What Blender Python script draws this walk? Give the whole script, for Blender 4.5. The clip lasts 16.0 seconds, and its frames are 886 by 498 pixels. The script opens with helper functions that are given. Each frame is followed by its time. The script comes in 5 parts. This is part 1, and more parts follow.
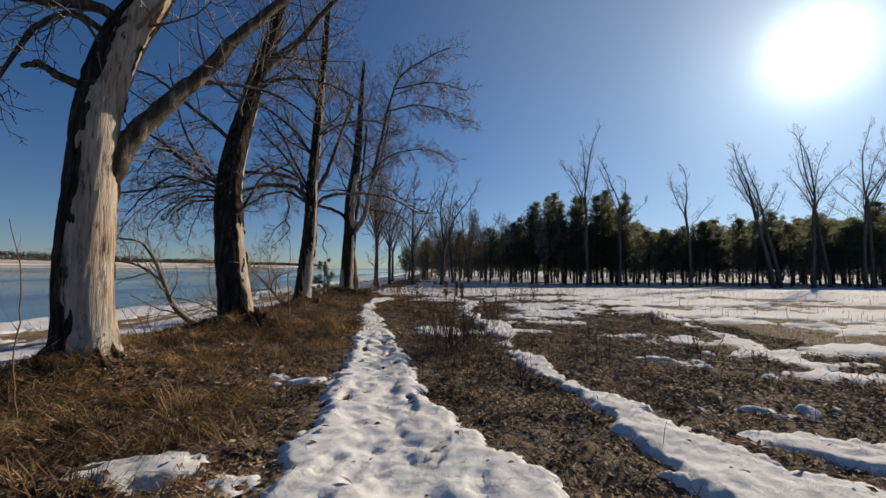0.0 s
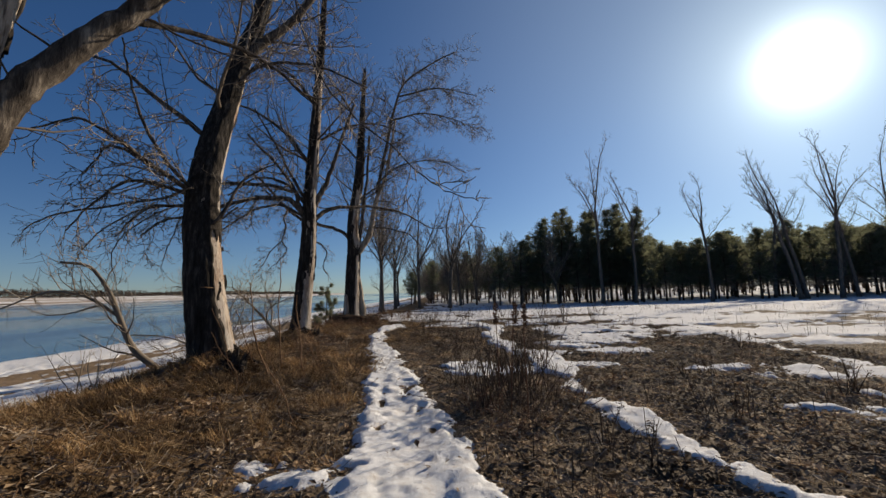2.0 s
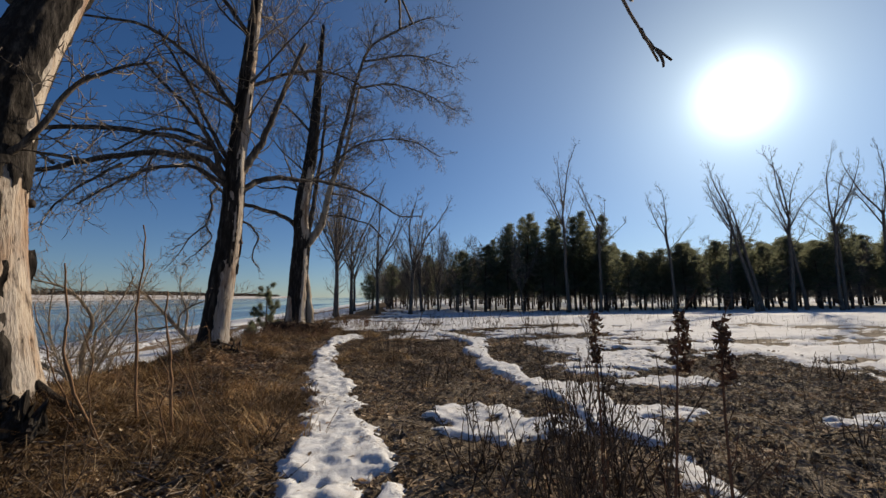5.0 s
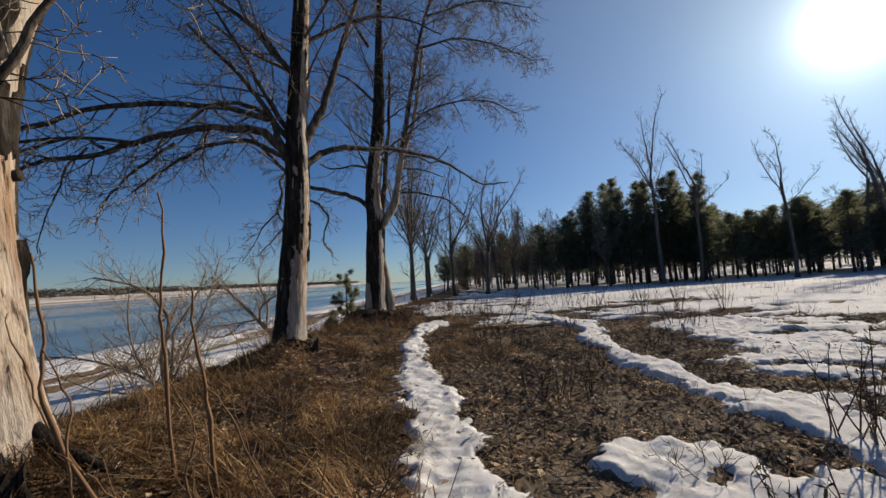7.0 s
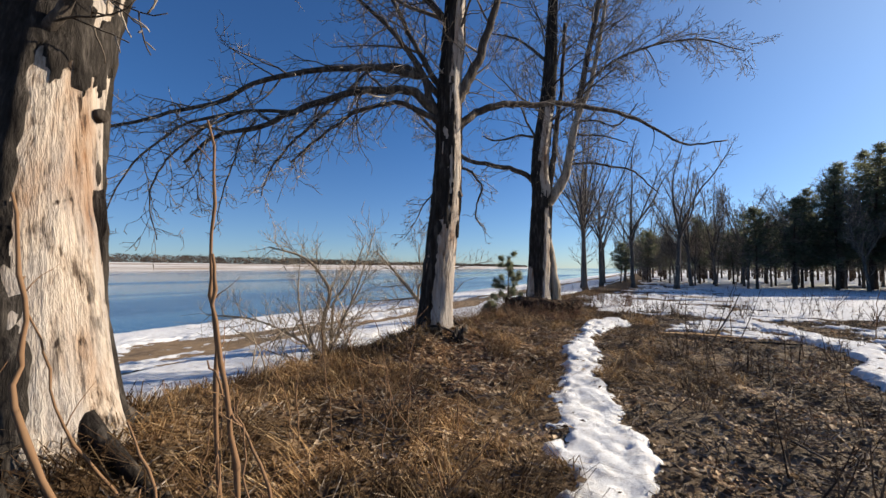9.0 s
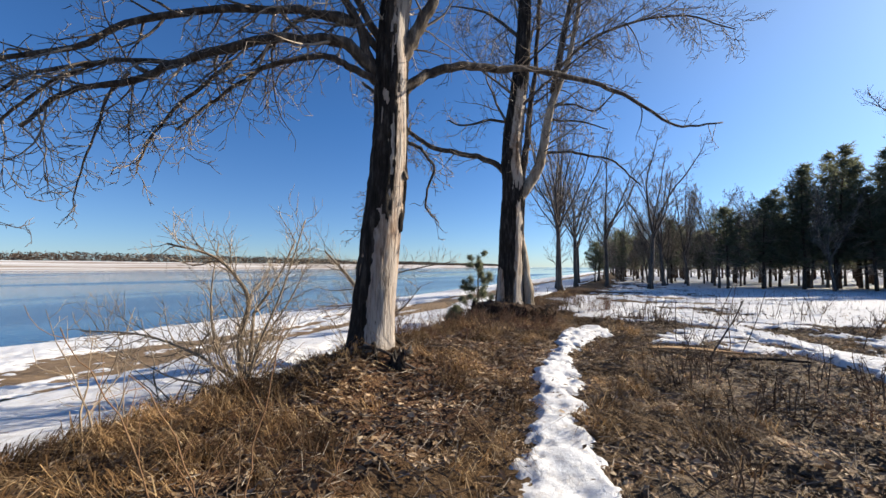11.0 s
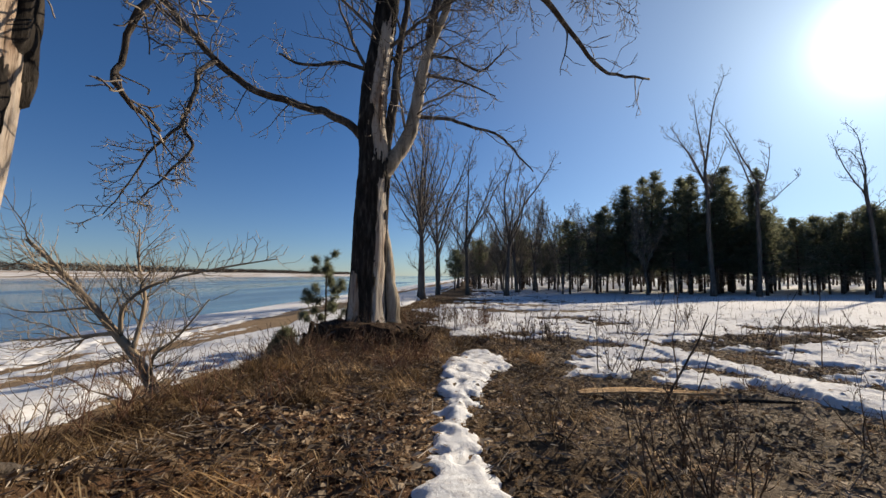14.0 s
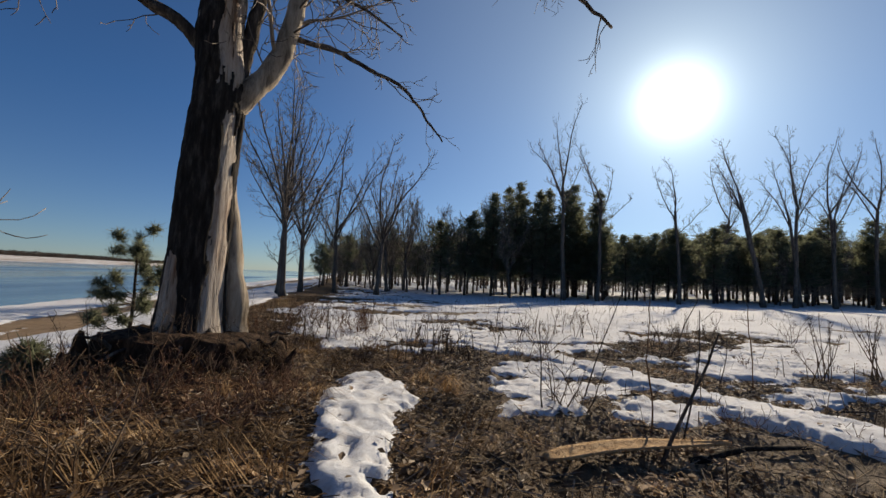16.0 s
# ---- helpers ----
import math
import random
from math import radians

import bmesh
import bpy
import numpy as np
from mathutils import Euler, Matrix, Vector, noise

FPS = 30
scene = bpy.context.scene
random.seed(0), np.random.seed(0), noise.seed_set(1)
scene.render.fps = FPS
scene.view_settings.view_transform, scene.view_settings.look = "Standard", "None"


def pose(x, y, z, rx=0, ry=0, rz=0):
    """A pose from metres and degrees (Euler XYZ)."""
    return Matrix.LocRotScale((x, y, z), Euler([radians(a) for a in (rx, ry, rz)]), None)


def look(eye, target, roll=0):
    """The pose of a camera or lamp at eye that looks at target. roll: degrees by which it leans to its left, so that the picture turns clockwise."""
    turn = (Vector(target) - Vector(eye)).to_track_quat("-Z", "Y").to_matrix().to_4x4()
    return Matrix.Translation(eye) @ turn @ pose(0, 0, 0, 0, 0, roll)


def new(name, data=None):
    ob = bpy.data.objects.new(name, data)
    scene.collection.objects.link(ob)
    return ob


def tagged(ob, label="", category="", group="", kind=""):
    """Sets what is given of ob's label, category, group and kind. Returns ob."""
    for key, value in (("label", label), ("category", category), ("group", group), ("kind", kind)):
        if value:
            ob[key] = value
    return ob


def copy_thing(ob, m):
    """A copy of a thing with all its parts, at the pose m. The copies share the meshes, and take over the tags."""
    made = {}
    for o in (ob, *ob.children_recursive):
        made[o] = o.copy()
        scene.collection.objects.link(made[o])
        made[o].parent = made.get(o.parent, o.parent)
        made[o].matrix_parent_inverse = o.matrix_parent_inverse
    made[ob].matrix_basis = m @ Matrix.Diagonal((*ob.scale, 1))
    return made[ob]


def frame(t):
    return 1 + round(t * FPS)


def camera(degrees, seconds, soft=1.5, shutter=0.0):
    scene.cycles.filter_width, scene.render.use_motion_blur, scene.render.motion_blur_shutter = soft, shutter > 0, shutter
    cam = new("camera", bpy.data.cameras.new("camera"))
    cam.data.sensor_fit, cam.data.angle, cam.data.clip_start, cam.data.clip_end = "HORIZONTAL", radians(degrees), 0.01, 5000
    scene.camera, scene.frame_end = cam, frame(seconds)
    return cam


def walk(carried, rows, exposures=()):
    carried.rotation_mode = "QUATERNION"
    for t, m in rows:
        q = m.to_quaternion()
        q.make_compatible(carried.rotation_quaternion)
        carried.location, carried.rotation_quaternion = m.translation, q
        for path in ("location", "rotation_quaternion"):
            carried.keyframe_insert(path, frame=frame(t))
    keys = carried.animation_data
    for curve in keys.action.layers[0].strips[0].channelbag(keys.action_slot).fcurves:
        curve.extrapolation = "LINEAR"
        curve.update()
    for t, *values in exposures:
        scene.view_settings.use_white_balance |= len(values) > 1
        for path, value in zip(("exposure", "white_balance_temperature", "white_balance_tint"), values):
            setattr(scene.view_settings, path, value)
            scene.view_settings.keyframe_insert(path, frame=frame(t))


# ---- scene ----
cam = camera(94.7, 16.0)
METRES, EYE, TILT, LEAN, TURN = 16.5, 1.5, 0.0, 0.0, 0.0
ROWS = [
    (0.0, 0.0, 0.0, 0.0, -0.02, 2.71, -0.45),
    (0.5, -0.013, 0.0375, 0.0026, 1.6, 3.43, 0.05),
    (1.0, -0.0209, 0.0692, -0.0004, 3.95, 4.28, 0.64),
    (1.5, -0.0275, 0.1021, -0.0037, 2.67, 5.32, 0.77),
    (2.0, -0.0356, 0.136, -0.0049, 0.47, 5.94, 1.56),
    (2.5, -0.0349, 0.1735, -0.0066, -1.38, 6.48, 1.51),
    (3.0, -0.0398, 0.2105, -0.0094, -2.13, 6.16, 1.22),
    (3.5, -0.0428, 0.2447, -0.0084, -2.73, 6.2, 0.93),
    (4.0, -0.0469, 0.2776, -0.0099, -5.53, 6.74, 0.31),
    (6.5, -0.0838, 0.4212, -0.0081, -4.15, 5.56, 0.73),
    (7.0, -0.092, 0.4514, -0.0078, 4.61, 4.18, 3.45),
    (7.5, -0.1021, 0.4771, -0.0082, 11.57, 2.84, 4.99),
    (8.0, -0.1032, 0.502, -0.0088, 19.09, 2.93, 2.03),
    (10.5, -0.1176, 0.6151, -0.0075, 31.61, 2.14, 0.77),
    (11.0, -0.1233, 0.6444, -0.0056, 24.61, 2.55, 0.04),
    (11.5, -0.131, 0.6787, -0.0086, 20.56, 2.99, 0.09),
    (12.0, -0.1419, 0.7103, -0.0094, 17.17, 2.44, 0.07),
    (12.5, -0.1539, 0.7431, -0.0073, 12.51, 1.93, 0.49),
    (13.0, -0.1611, 0.7771, -0.0079, 10.63, 2.35, 0.53),
    (13.5, -0.1677, 0.8095, -0.0109, 8.26, 3.73, 0.73),
    (14.0, -0.1739, 0.8449, -0.0117, 5.29, 3.72, 0.05),
    (14.5, -0.1777, 0.8795, -0.0107, 2.05, 3.7, -1.13),
    (15.0, -0.1835, 0.9111, -0.013, -2.14, 4.09, -1.32),
    (15.5, -0.1881, 0.9422, -0.0158, -5.81, 4.34, -1.27),
    (16.0, -0.196, 0.9749, -0.0175, -13.34, 3.94, -2.35),
]
EXPOSURES = [(0.0, 0.08, 7250, 11), (4.0, 0.12, 7250, 11), (6.5, 0.08, 7250, 11), (7.5, 0.3, 7100, 11), (8.0, 0.52, 6950, 11), (8.3, 0.62, 6900, 11), (10.4, 0.95, 6700, 10), (11.0, 1.0, 6700, 10), (11.7, 1.02, 6850, 10), (12.5, 0.82, 7050, 11), (13.5, 0.54, 7200, 11), (14.5, 0.34, 7200, 11), (16.0, 0.14, 7200, 11)]
walk(cam, [(t, pose(0, 0, EYE, TILT, LEAN, TURN) @ pose(METRES * x, METRES * y, METRES * z, 90 + pitch, roll, yaw)) for t, x, y, z, yaw, pitch, roll in ROWS], EXPOSURES)


# ---- world and sun: low spring sun ahead and to the right, clear sky ----
SUN_AZ, SUN_EL = 43.0, 22.0        # degrees clockwise from +y, degrees above the horizon
world = bpy.data.worlds.new("sky")
scene.world = world
world.use_nodes = True
wn = world.node_tree.nodes
sky = wn.new("ShaderNodeTexSky")
sky.sky_type = "NISHITA"
sky.sun_disc = False
sky.sun_elevation = radians(SUN_EL)
sky.sun_rotation = radians(SUN_AZ)
sky.air_density, sky.dust_density, sky.ozone_density = 0.8, 0.08, 2.0
wn["Background"].inputs[1].default_value = 0.05
SUN_DIR = Vector((math.sin(radians(SUN_AZ)) * math.cos(radians(SUN_EL)), math.cos(radians(SUN_AZ)) * math.cos(radians(SUN_EL)), math.sin(radians(SUN_EL))))


def painted_glare():
    """Sun glare painted into the sky colour: three bright lobes close round the sun."""
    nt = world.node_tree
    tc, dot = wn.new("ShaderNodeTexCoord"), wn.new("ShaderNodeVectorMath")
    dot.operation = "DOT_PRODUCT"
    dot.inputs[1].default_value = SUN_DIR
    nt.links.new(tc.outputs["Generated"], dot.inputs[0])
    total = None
    # falloff power and brightness of each painted lobe
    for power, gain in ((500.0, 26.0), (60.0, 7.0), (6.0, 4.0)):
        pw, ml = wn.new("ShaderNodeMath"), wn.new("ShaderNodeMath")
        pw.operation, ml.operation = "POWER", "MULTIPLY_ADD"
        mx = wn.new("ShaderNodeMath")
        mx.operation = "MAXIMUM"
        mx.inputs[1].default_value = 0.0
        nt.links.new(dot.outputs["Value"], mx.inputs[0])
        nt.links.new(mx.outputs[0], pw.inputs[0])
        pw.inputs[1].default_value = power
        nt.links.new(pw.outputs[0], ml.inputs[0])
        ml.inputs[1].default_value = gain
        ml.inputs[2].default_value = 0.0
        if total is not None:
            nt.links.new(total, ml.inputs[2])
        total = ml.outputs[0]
    add = wn.new("ShaderNodeVectorMath")
    add.operation = "ADD"
    clear = wn.new("ShaderNodeVectorMath")
    clear.operation = "MULTIPLY"
    up, low = wn.new("ShaderNodeSeparateXYZ"), wn.new("ShaderNodeMix")
    low.data_type = "RGBA"
    low.inputs[6].default_value, low.inputs[7].default_value = (0.79, 1.0, 1.35, 1.0), (0.53, 1.01, 1.55, 1.0)     # pale haze low down, the deep blue of dry winter air above
    rise = wn.new("ShaderNodeMath")
    rise.operation, rise.use_clamp = "MULTIPLY", True
    rise.inputs[1].default_value = 3.0
    nt.links.new(tc.outputs["Generated"], up.inputs[0])
    nt.links.new(up.outputs[2], rise.inputs[0])
    nt.links.new(rise.outputs[0], low.inputs[0])
    nt.links.new(low.outputs[2], clear.inputs[1])
    nt.links.new(sky.outputs[0], clear.inputs[0])
    nt.links.new(clear.outputs[0], add.inputs[0])
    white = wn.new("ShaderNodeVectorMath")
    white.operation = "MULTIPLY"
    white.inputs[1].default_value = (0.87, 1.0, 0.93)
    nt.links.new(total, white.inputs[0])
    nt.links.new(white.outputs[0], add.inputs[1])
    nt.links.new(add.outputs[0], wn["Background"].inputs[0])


painted_glare()
sun_data = bpy.data.lights.new("sun", "SUN")
sun_data.energy, sun_data.angle, sun_data.color = 5.0, radians(0.53), (1.0, 0.90, 0.75)
sun = new("sun", sun_data)
sun.matrix_world = look((40, 40, 30), Vector((40, 40, 30)) - SUN_DIR)


# ---- materials ----
def material(name, rough=0.8, spec=0.3):
    m = bpy.data.materials.new(name)
    m.use_nodes = True
    nt = m.node_tree
    b = nt.nodes["Principled BSDF"]
    b.inputs["Roughness"].default_value = rough
    b.inputs["Specular IOR Level"].default_value = spec
    return m, nt, b


def coords(nt, sx=1.0, sy=1.0, sz=1.0, kind="Object"):
    tc, mp = nt.nodes.new("ShaderNodeTexCoord"), nt.nodes.new("ShaderNodeMapping")
    mp.inputs["Scale"].default_value = (sx, sy, sz)
    nt.links.new(tc.outputs[kind], mp.inputs[0])
    return mp.outputs[0]


def noise_tex(nt, vec, scale, detail=4.0, rough=0.6):
    n = nt.nodes.new("ShaderNodeTexNoise")
    n.inputs["Scale"].default_value, n.inputs["Detail"].default_value, n.inputs["Roughness"].default_value = scale, detail, rough
    nt.links.new(vec, n.inputs["Vector"])
    return n.outputs["Fac"]


def ramp(nt, fac, stops):
    r = nt.nodes.new("ShaderNodeValToRGB")
    e = r.color_ramp.elements
    while len(e) < len(stops):
        e.new(0.5)
    for el, (p, c) in zip(e, stops):
        el.position, el.color = p, (*c, 1.0)
    nt.links.new(fac, r.inputs[0])
    return r.outputs[0]


def mix(nt, fac, a, b, mode="MIX"):
    n = nt.nodes.new("ShaderNodeMix")
    n.data_type, n.blend_type = "RGBA", mode
    for socket, v in ((n.inputs[0], fac), (n.inputs[6], a), (n.inputs[7], b)):
        if isinstance(v, (int, float)):
            socket.default_value = v
        elif isinstance(v, tuple):
            socket.default_value = (*v, 1.0)
        else:
            nt.links.new(v, socket)
    return n.outputs[2]


def bump(nt, b, height, strength=0.5, dist=0.02):
    n = nt.nodes.new("ShaderNodeBump")
    n.inputs["Strength"].default_value, n.inputs["Distance"].default_value = strength, dist
    nt.links.new(height, n.inputs["Height"])
    nt.links.new(n.outputs[0], b.inputs["Normal"])


def attribute(nt, name):
    a = nt.nodes.new("ShaderNodeAttribute")
    a.attribute_name = name
    return a.outputs["Fac"]


def island(nt):
    return nt.nodes.new("ShaderNodeNewGeometry").outputs["Random Per Island"]


def mat_ground():
    m, nt, b = material("earth", 0.95, 0.15)
    v = coords(nt)
    soil = ramp(nt, noise_tex(nt, v, 9.0, 8.0, 0.7), [(0.3, (0.035, 0.026, 0.018)), (0.45, (0.11, 0.083, 0.058)), (0.6, (0.23, 0.178, 0.126)), (0.75, (0.38, 0.30, 0.21))])
    straw = ramp(nt, noise_tex(nt, coords(nt, 1, 2.4, 1), 26.0, 6.0, 0.75), [(0.3, (0.035, 0.020, 0.011)), (0.5, (0.105, 0.063, 0.031)), (0.7, (0.23, 0.148, 0.075))])
    sand = ramp(nt, noise_tex(nt, v, 3.0, 6.0, 0.6), [(0.3, (0.19, 0.125, 0.07)), (0.7, (0.34, 0.235, 0.14))])
    far = ramp(nt, noise_tex(nt, coords(nt, 0.02, 0.004, 1), 1.0, 5.0, 0.6), [(0.42, (0.30, 0.23, 0.17)), (0.55, (0.72, 0.71, 0.70))])
    c = mix(nt, attribute(nt, "grass"), soil, straw)
    red = ramp(nt, noise_tex(nt, v, 12.0, 7.0, 0.7), [(0.3, (0.045, 0.022, 0.013)), (0.7, (0.16, 0.085, 0.048))])
    c = mix(nt, attribute(nt, "bare"), c, red)
    c = mix(nt, attribute(nt, "sand"), c, sand)
    c = mix(nt, attribute(nt, "far"), c, far)
    nt.links.new(c, b.inputs["Base Color"])
    bump(nt, b, noise_tex(nt, v, 22.0, 8.0, 0.75), 0.9, 0.03)
    return m


def mat_snow():
    m, nt, b = material("old_snow", 0.92, 0.12)
    v = coords(nt)
    dirt = ramp(nt, noise_tex(nt, v, 7.0, 9.0, 0.72), [(0.25, (0.42, 0.37, 0.31)), (0.38, (0.62, 0.60, 0.58)), (0.52, (0.71, 0.715, 0.72)), (1.0, (0.80, 0.80, 0.81))])
    specks = ramp(nt, noise_tex(nt, v, 60.0, 3.0, 0.6), [(0.27, (0.25, 0.19, 0.13)), (0.33, (1, 1, 1))])
    nt.links.new(mix(nt, 1.0, dirt, specks, "MULTIPLY"), b.inputs["Base Color"])
    bump(nt, b, noise_tex(nt, v, 16.0, 9.0, 0.72), 0.6, 0.03)
    return m


def mat_water():
    m, nt, b = material("cold_water", 0.06, 0.5)
    v = coords(nt, 0.02, 0.004, 1)
    ice = ramp(nt, noise_tex(nt, v, 2.0, 5.0, 0.55), [(0.5, (0.014, 0.038, 0.075)), (0.62, (0.07, 0.11, 0.16))])
    nt.links.new(ice, b.inputs["Base Color"])
    nt.links.new(ramp(nt, noise_tex(nt, v, 2.0, 5.0, 0.55), [(0.5, (0.05,) * 3), (0.62, (0.22,) * 3)]), b.inputs["Roughness"])
    bump(nt, b, noise_tex(nt, coords(nt, 1, 0.6, 1), 2.2, 4.0, 0.6), 0.35, 0.06)
    return m


def mat_bark(name="bark", dark=(0.010, 0.008, 0.007), mid=(0.032, 0.027, 0.023), light=(0.105, 0.09, 0.077), scale=14.0):
    m, nt, b = material(name, 0.95, 0.1)
    v = coords(nt, 1, 1, 0.18)
    n = noise_tex(nt, v, scale, 7.0, 0.7)
    nt.links.new(ramp(nt, n, [(0.33, dark), (0.52, mid), (0.72, light)]), b.inputs["Base Color"])
    bump(nt, b, n, 1.0, 0.04)
    return m


def mat_wood():
    m, nt, b = material("weathered_wood", 0.75, 0.2)
    fine = noise_tex(nt, coords(nt, 1, 1, 0.06), 30.0, 8.0, 0.7)
    tone = noise_tex(nt, coords(nt, 1, 1, 0.3), 3.0, 5.0, 0.6)
    c = ramp(nt, tone, [(0.32, (0.32, 0.18, 0.10)), (0.40, (0.46, 0.34, 0.25)), (0.49, (0.57, 0.49, 0.41)), (0.65, (0.67, 0.61, 0.53))])
    stain = ramp(nt, noise_tex(nt, coords(nt, 1, 1, 0.22), 9.0, 6.0, 0.7), [(0.36, (0.22, 0.19, 0.17)), (0.45, (0.9, 0.88, 0.86)), (1, (1, 1, 1))])
    c = mix(nt, 1.0, c, stain, "MULTIPLY")
    cracks = ramp(nt, noise_tex(nt, coords(nt, 1, 1, 0.10), 17.0, 5.0, 0.65), [(0.36, (0.13, 0.10, 0.08)), (0.40, (0.66, 0.60, 0.55)), (0.46, (0.97, 0.96, 0.95))])
    c = mix(nt, 1.0, c, cracks, "MULTIPLY")
    grey = ramp(nt, noise_tex(nt, coords(nt, 1, 1, 0.12), 5.0, 5.0, 0.65), [(0.46, (0, 0, 0)), (0.64, (0.7, 0.7, 0.7))])
    c = mix(nt, grey, c, (0.40, 0.37, 0.345))
    knots = ramp(nt, noise_tex(nt, coords(nt, 1, 1, 0.45), 13.0, 3.0, 0.5), [(0.27, (0.10, 0.08, 0.07)), (0.335, (1, 1, 1))])
    c = mix(nt, 1.0, c, knots, "MULTIPLY")
    grain = ramp(nt, fine, [(0.3, (0.52, 0.46, 0.41)), (0.5, (0.9, 0.88, 0.86)), (1, (0.96, 0.95, 0.94))])
    nt.links.new(mix(nt, 1.0, c, grain, "MULTIPLY"), b.inputs["Base Color"])
    both = nt.nodes.new("ShaderNodeMath")
    both.operation = "MULTIPLY_ADD"
    both.inputs[1].default_value = 0.5
    nt.links.new(fine, both.inputs[0])
    nt.links.new(noise_tex(nt, coords(nt, 1, 1, 0.10), 17.0, 5.0, 0.65), both.inputs[2])
    bump(nt, b, both.outputs[0], 0.9, 0.05)
    return m


def mat_island(name, stops, rough=0.85, thin=0.0, patchy=False):
    """Colour that varies from piece to piece; thin lets light through."""
    m, nt, b = material(name, rough, 0.2)
    c = ramp(nt, island(nt), stops)
    if patchy:
        c = mix(nt, 1.0, c, ramp(nt, noise_tex(nt, coords(nt), 1.1, 5.0, 0.65), [(0.37, (0.30, 0.26, 0.23)), (0.5, (1.0, 0.96, 0.9)), (0.62, (2.1, 1.95, 1.7))]), "MULTIPLY")
    nt.links.new(c, b.inputs["Base Color"])
    if thin:
        tr, mx = nt.nodes.new("ShaderNodeBsdfTranslucent"), nt.nodes.new("ShaderNodeMixShader")
        nt.links.new(c, tr.inputs[0])
        mx.inputs[0].default_value = thin
        nt.links.new(b.outputs[0], mx.inputs[1])
        nt.links.new(tr.outputs[0], mx.inputs[2])
        nt.links.new(mx.outputs[0], nt.nodes["Material Output"].inputs[0])
    return m


GROUND, SNOW, WATER, WOOD = mat_ground(), mat_snow(), mat_water(), mat_wood()
BARK = mat_bark()
LIMB_BARK = mat_bark("limb_bark", (0.025, 0.02, 0.017), (0.085, 0.07, 0.058), (0.30, 0.255, 0.205), 9.0)
PALE_LIMB = mat_bark("pale_limb_bark", (0.10, 0.08, 0.06), (0.36, 0.30, 0.23), (0.52, 0.46, 0.37), 7.0)
TWIG = mat_island("twig_bark", [(0.0, (0.06, 0.048, 0.038)), (0.6, (0.18, 0.145, 0.115)), (1.0, (0.38, 0.32, 0.255))])
GREY_BARK = mat_bark("grey_bark", (0.05, 0.042, 0.036), (0.12, 0.10, 0.085), (0.23, 0.195, 0.165), 8.0)
PINE_BARK = mat_bark("pine_bark", (0.03, 0.022, 0.018), (0.08, 0.055, 0.04), (0.16, 0.11, 0.075), 10.0)
NEEDLE = mat_island("pine_needles", [(0.0, (0.10, 0.105, 0.07)), (0.6, (0.16, 0.175, 0.11)), (1.0, (0.23, 0.235, 0.155))], 0.75, 0.78)
DRY_GRASS = mat_island("dry_grass", [(0.0, (0.06, 0.034, 0.017)), (0.5, (0.165, 0.102, 0.05)), (0.82, (0.27, 0.185, 0.10)), (1.0, (0.47, 0.36, 0.22))], 0.8, 0.3, True)
FIELD_GRASS = mat_island("field_straw", [(0.0, (0.11, 0.08, 0.05)), (0.5, (0.28, 0.215, 0.135)), (1.0, (0.52, 0.43, 0.30))], 0.8, 0.3, True)
RED_STEM = mat_island("red_brown_stem", [(0.0, (0.07, 0.036, 0.023)), (0.7, (0.17, 0.085, 0.05)), (1.0, (0.30, 0.19, 0.11))])
PEAT = mat_bark("dark_peat", (0.014, 0.009, 0.006), (0.05, 0.03, 0.019), (0.15, 0.095, 0.06), 11.0)
LEAF = mat_island("dead_leaves", [(0.0, (0.07, 0.046, 0.03)), (0.3, (0.17, 0.118, 0.075)), (0.75, (0.25, 0.185, 0.125)), (1.0, (0.40, 0.33, 0.25))], 0.8, 0.15, True)
WEED = mat_island("dry_weed_stem", [(0.0, (0.045, 0.03, 0.02)), (1.0, (0.18, 0.12, 0.075))])
SHOOT = mat_island("young_shoot", [(0.0, (0.115, 0.058, 0.03)), (1.0, (0.26, 0.155, 0.085))])
FRESH_WOOD = mat_bark("bark_inner_side", (0.24, 0.14, 0.07), (0.46, 0.30, 0.16), (0.58, 0.42, 0.25), 12.0)

FAR_TREES = mat_island("far_bare_woods", [(0.0, (0.035, 0.026, 0.02)), (1.0, (0.11, 0.08, 0.062))])
WILLOW = mat_island("willow_bark", [(0.0, (0.13, 0.10, 0.07)), (0.6, (0.28, 0.215, 0.15)), (1.0, (0.45, 0.36, 0.26))])
DEAD_BOUGH = mat_island("dead_bough", [(0.0, (0.15, 0.115, 0.092)), (1.0, (0.34, 0.28, 0.23))])


# ---- lie of the land ----
TREES = [(-4.84, 5.55), (-4.97, 10.05), (-5.17, 15.3), (-5.1, 22.05)]
BARE_SOIL = [(-4.4, 14.5), (-3.9, 16.2), (-4.2, 17.9), (-4.4, 20.4), (-4.6, 13.2)]     # worn reddish soil by the trees
WATER_Z = -1.6
TABLE = np.random.RandomState(7).rand(256, 256)


def vnoise(x, y):
    xi, yi = np.floor(x).astype(int), np.floor(y).astype(int)
    fx, fy = x - xi, y - yi
    fx, fy = fx * fx * (3 - 2 * fx), fy * fy * (3 - 2 * fy)
    a, b = TABLE[xi % 256, yi % 256], TABLE[(xi + 1) % 256, yi % 256]
    c, d = TABLE[xi % 256, (yi + 1) % 256], TABLE[(xi + 1) % 256, (yi + 1) % 256]
    return (a * (1 - fx) + b * fx) * (1 - fy) + (c * (1 - fx) + d * fx) * fy


def fbm(x, y, octaves=4):
    s, a, t = 0.0, 0.5, 0.0
    for k in range(octaves):
        s, t = s + a * vnoise(x * 2 ** k + 17.3 * k, y * 2 ** k + 5.1 * k), t + a
        a *= 0.5
    return s / t


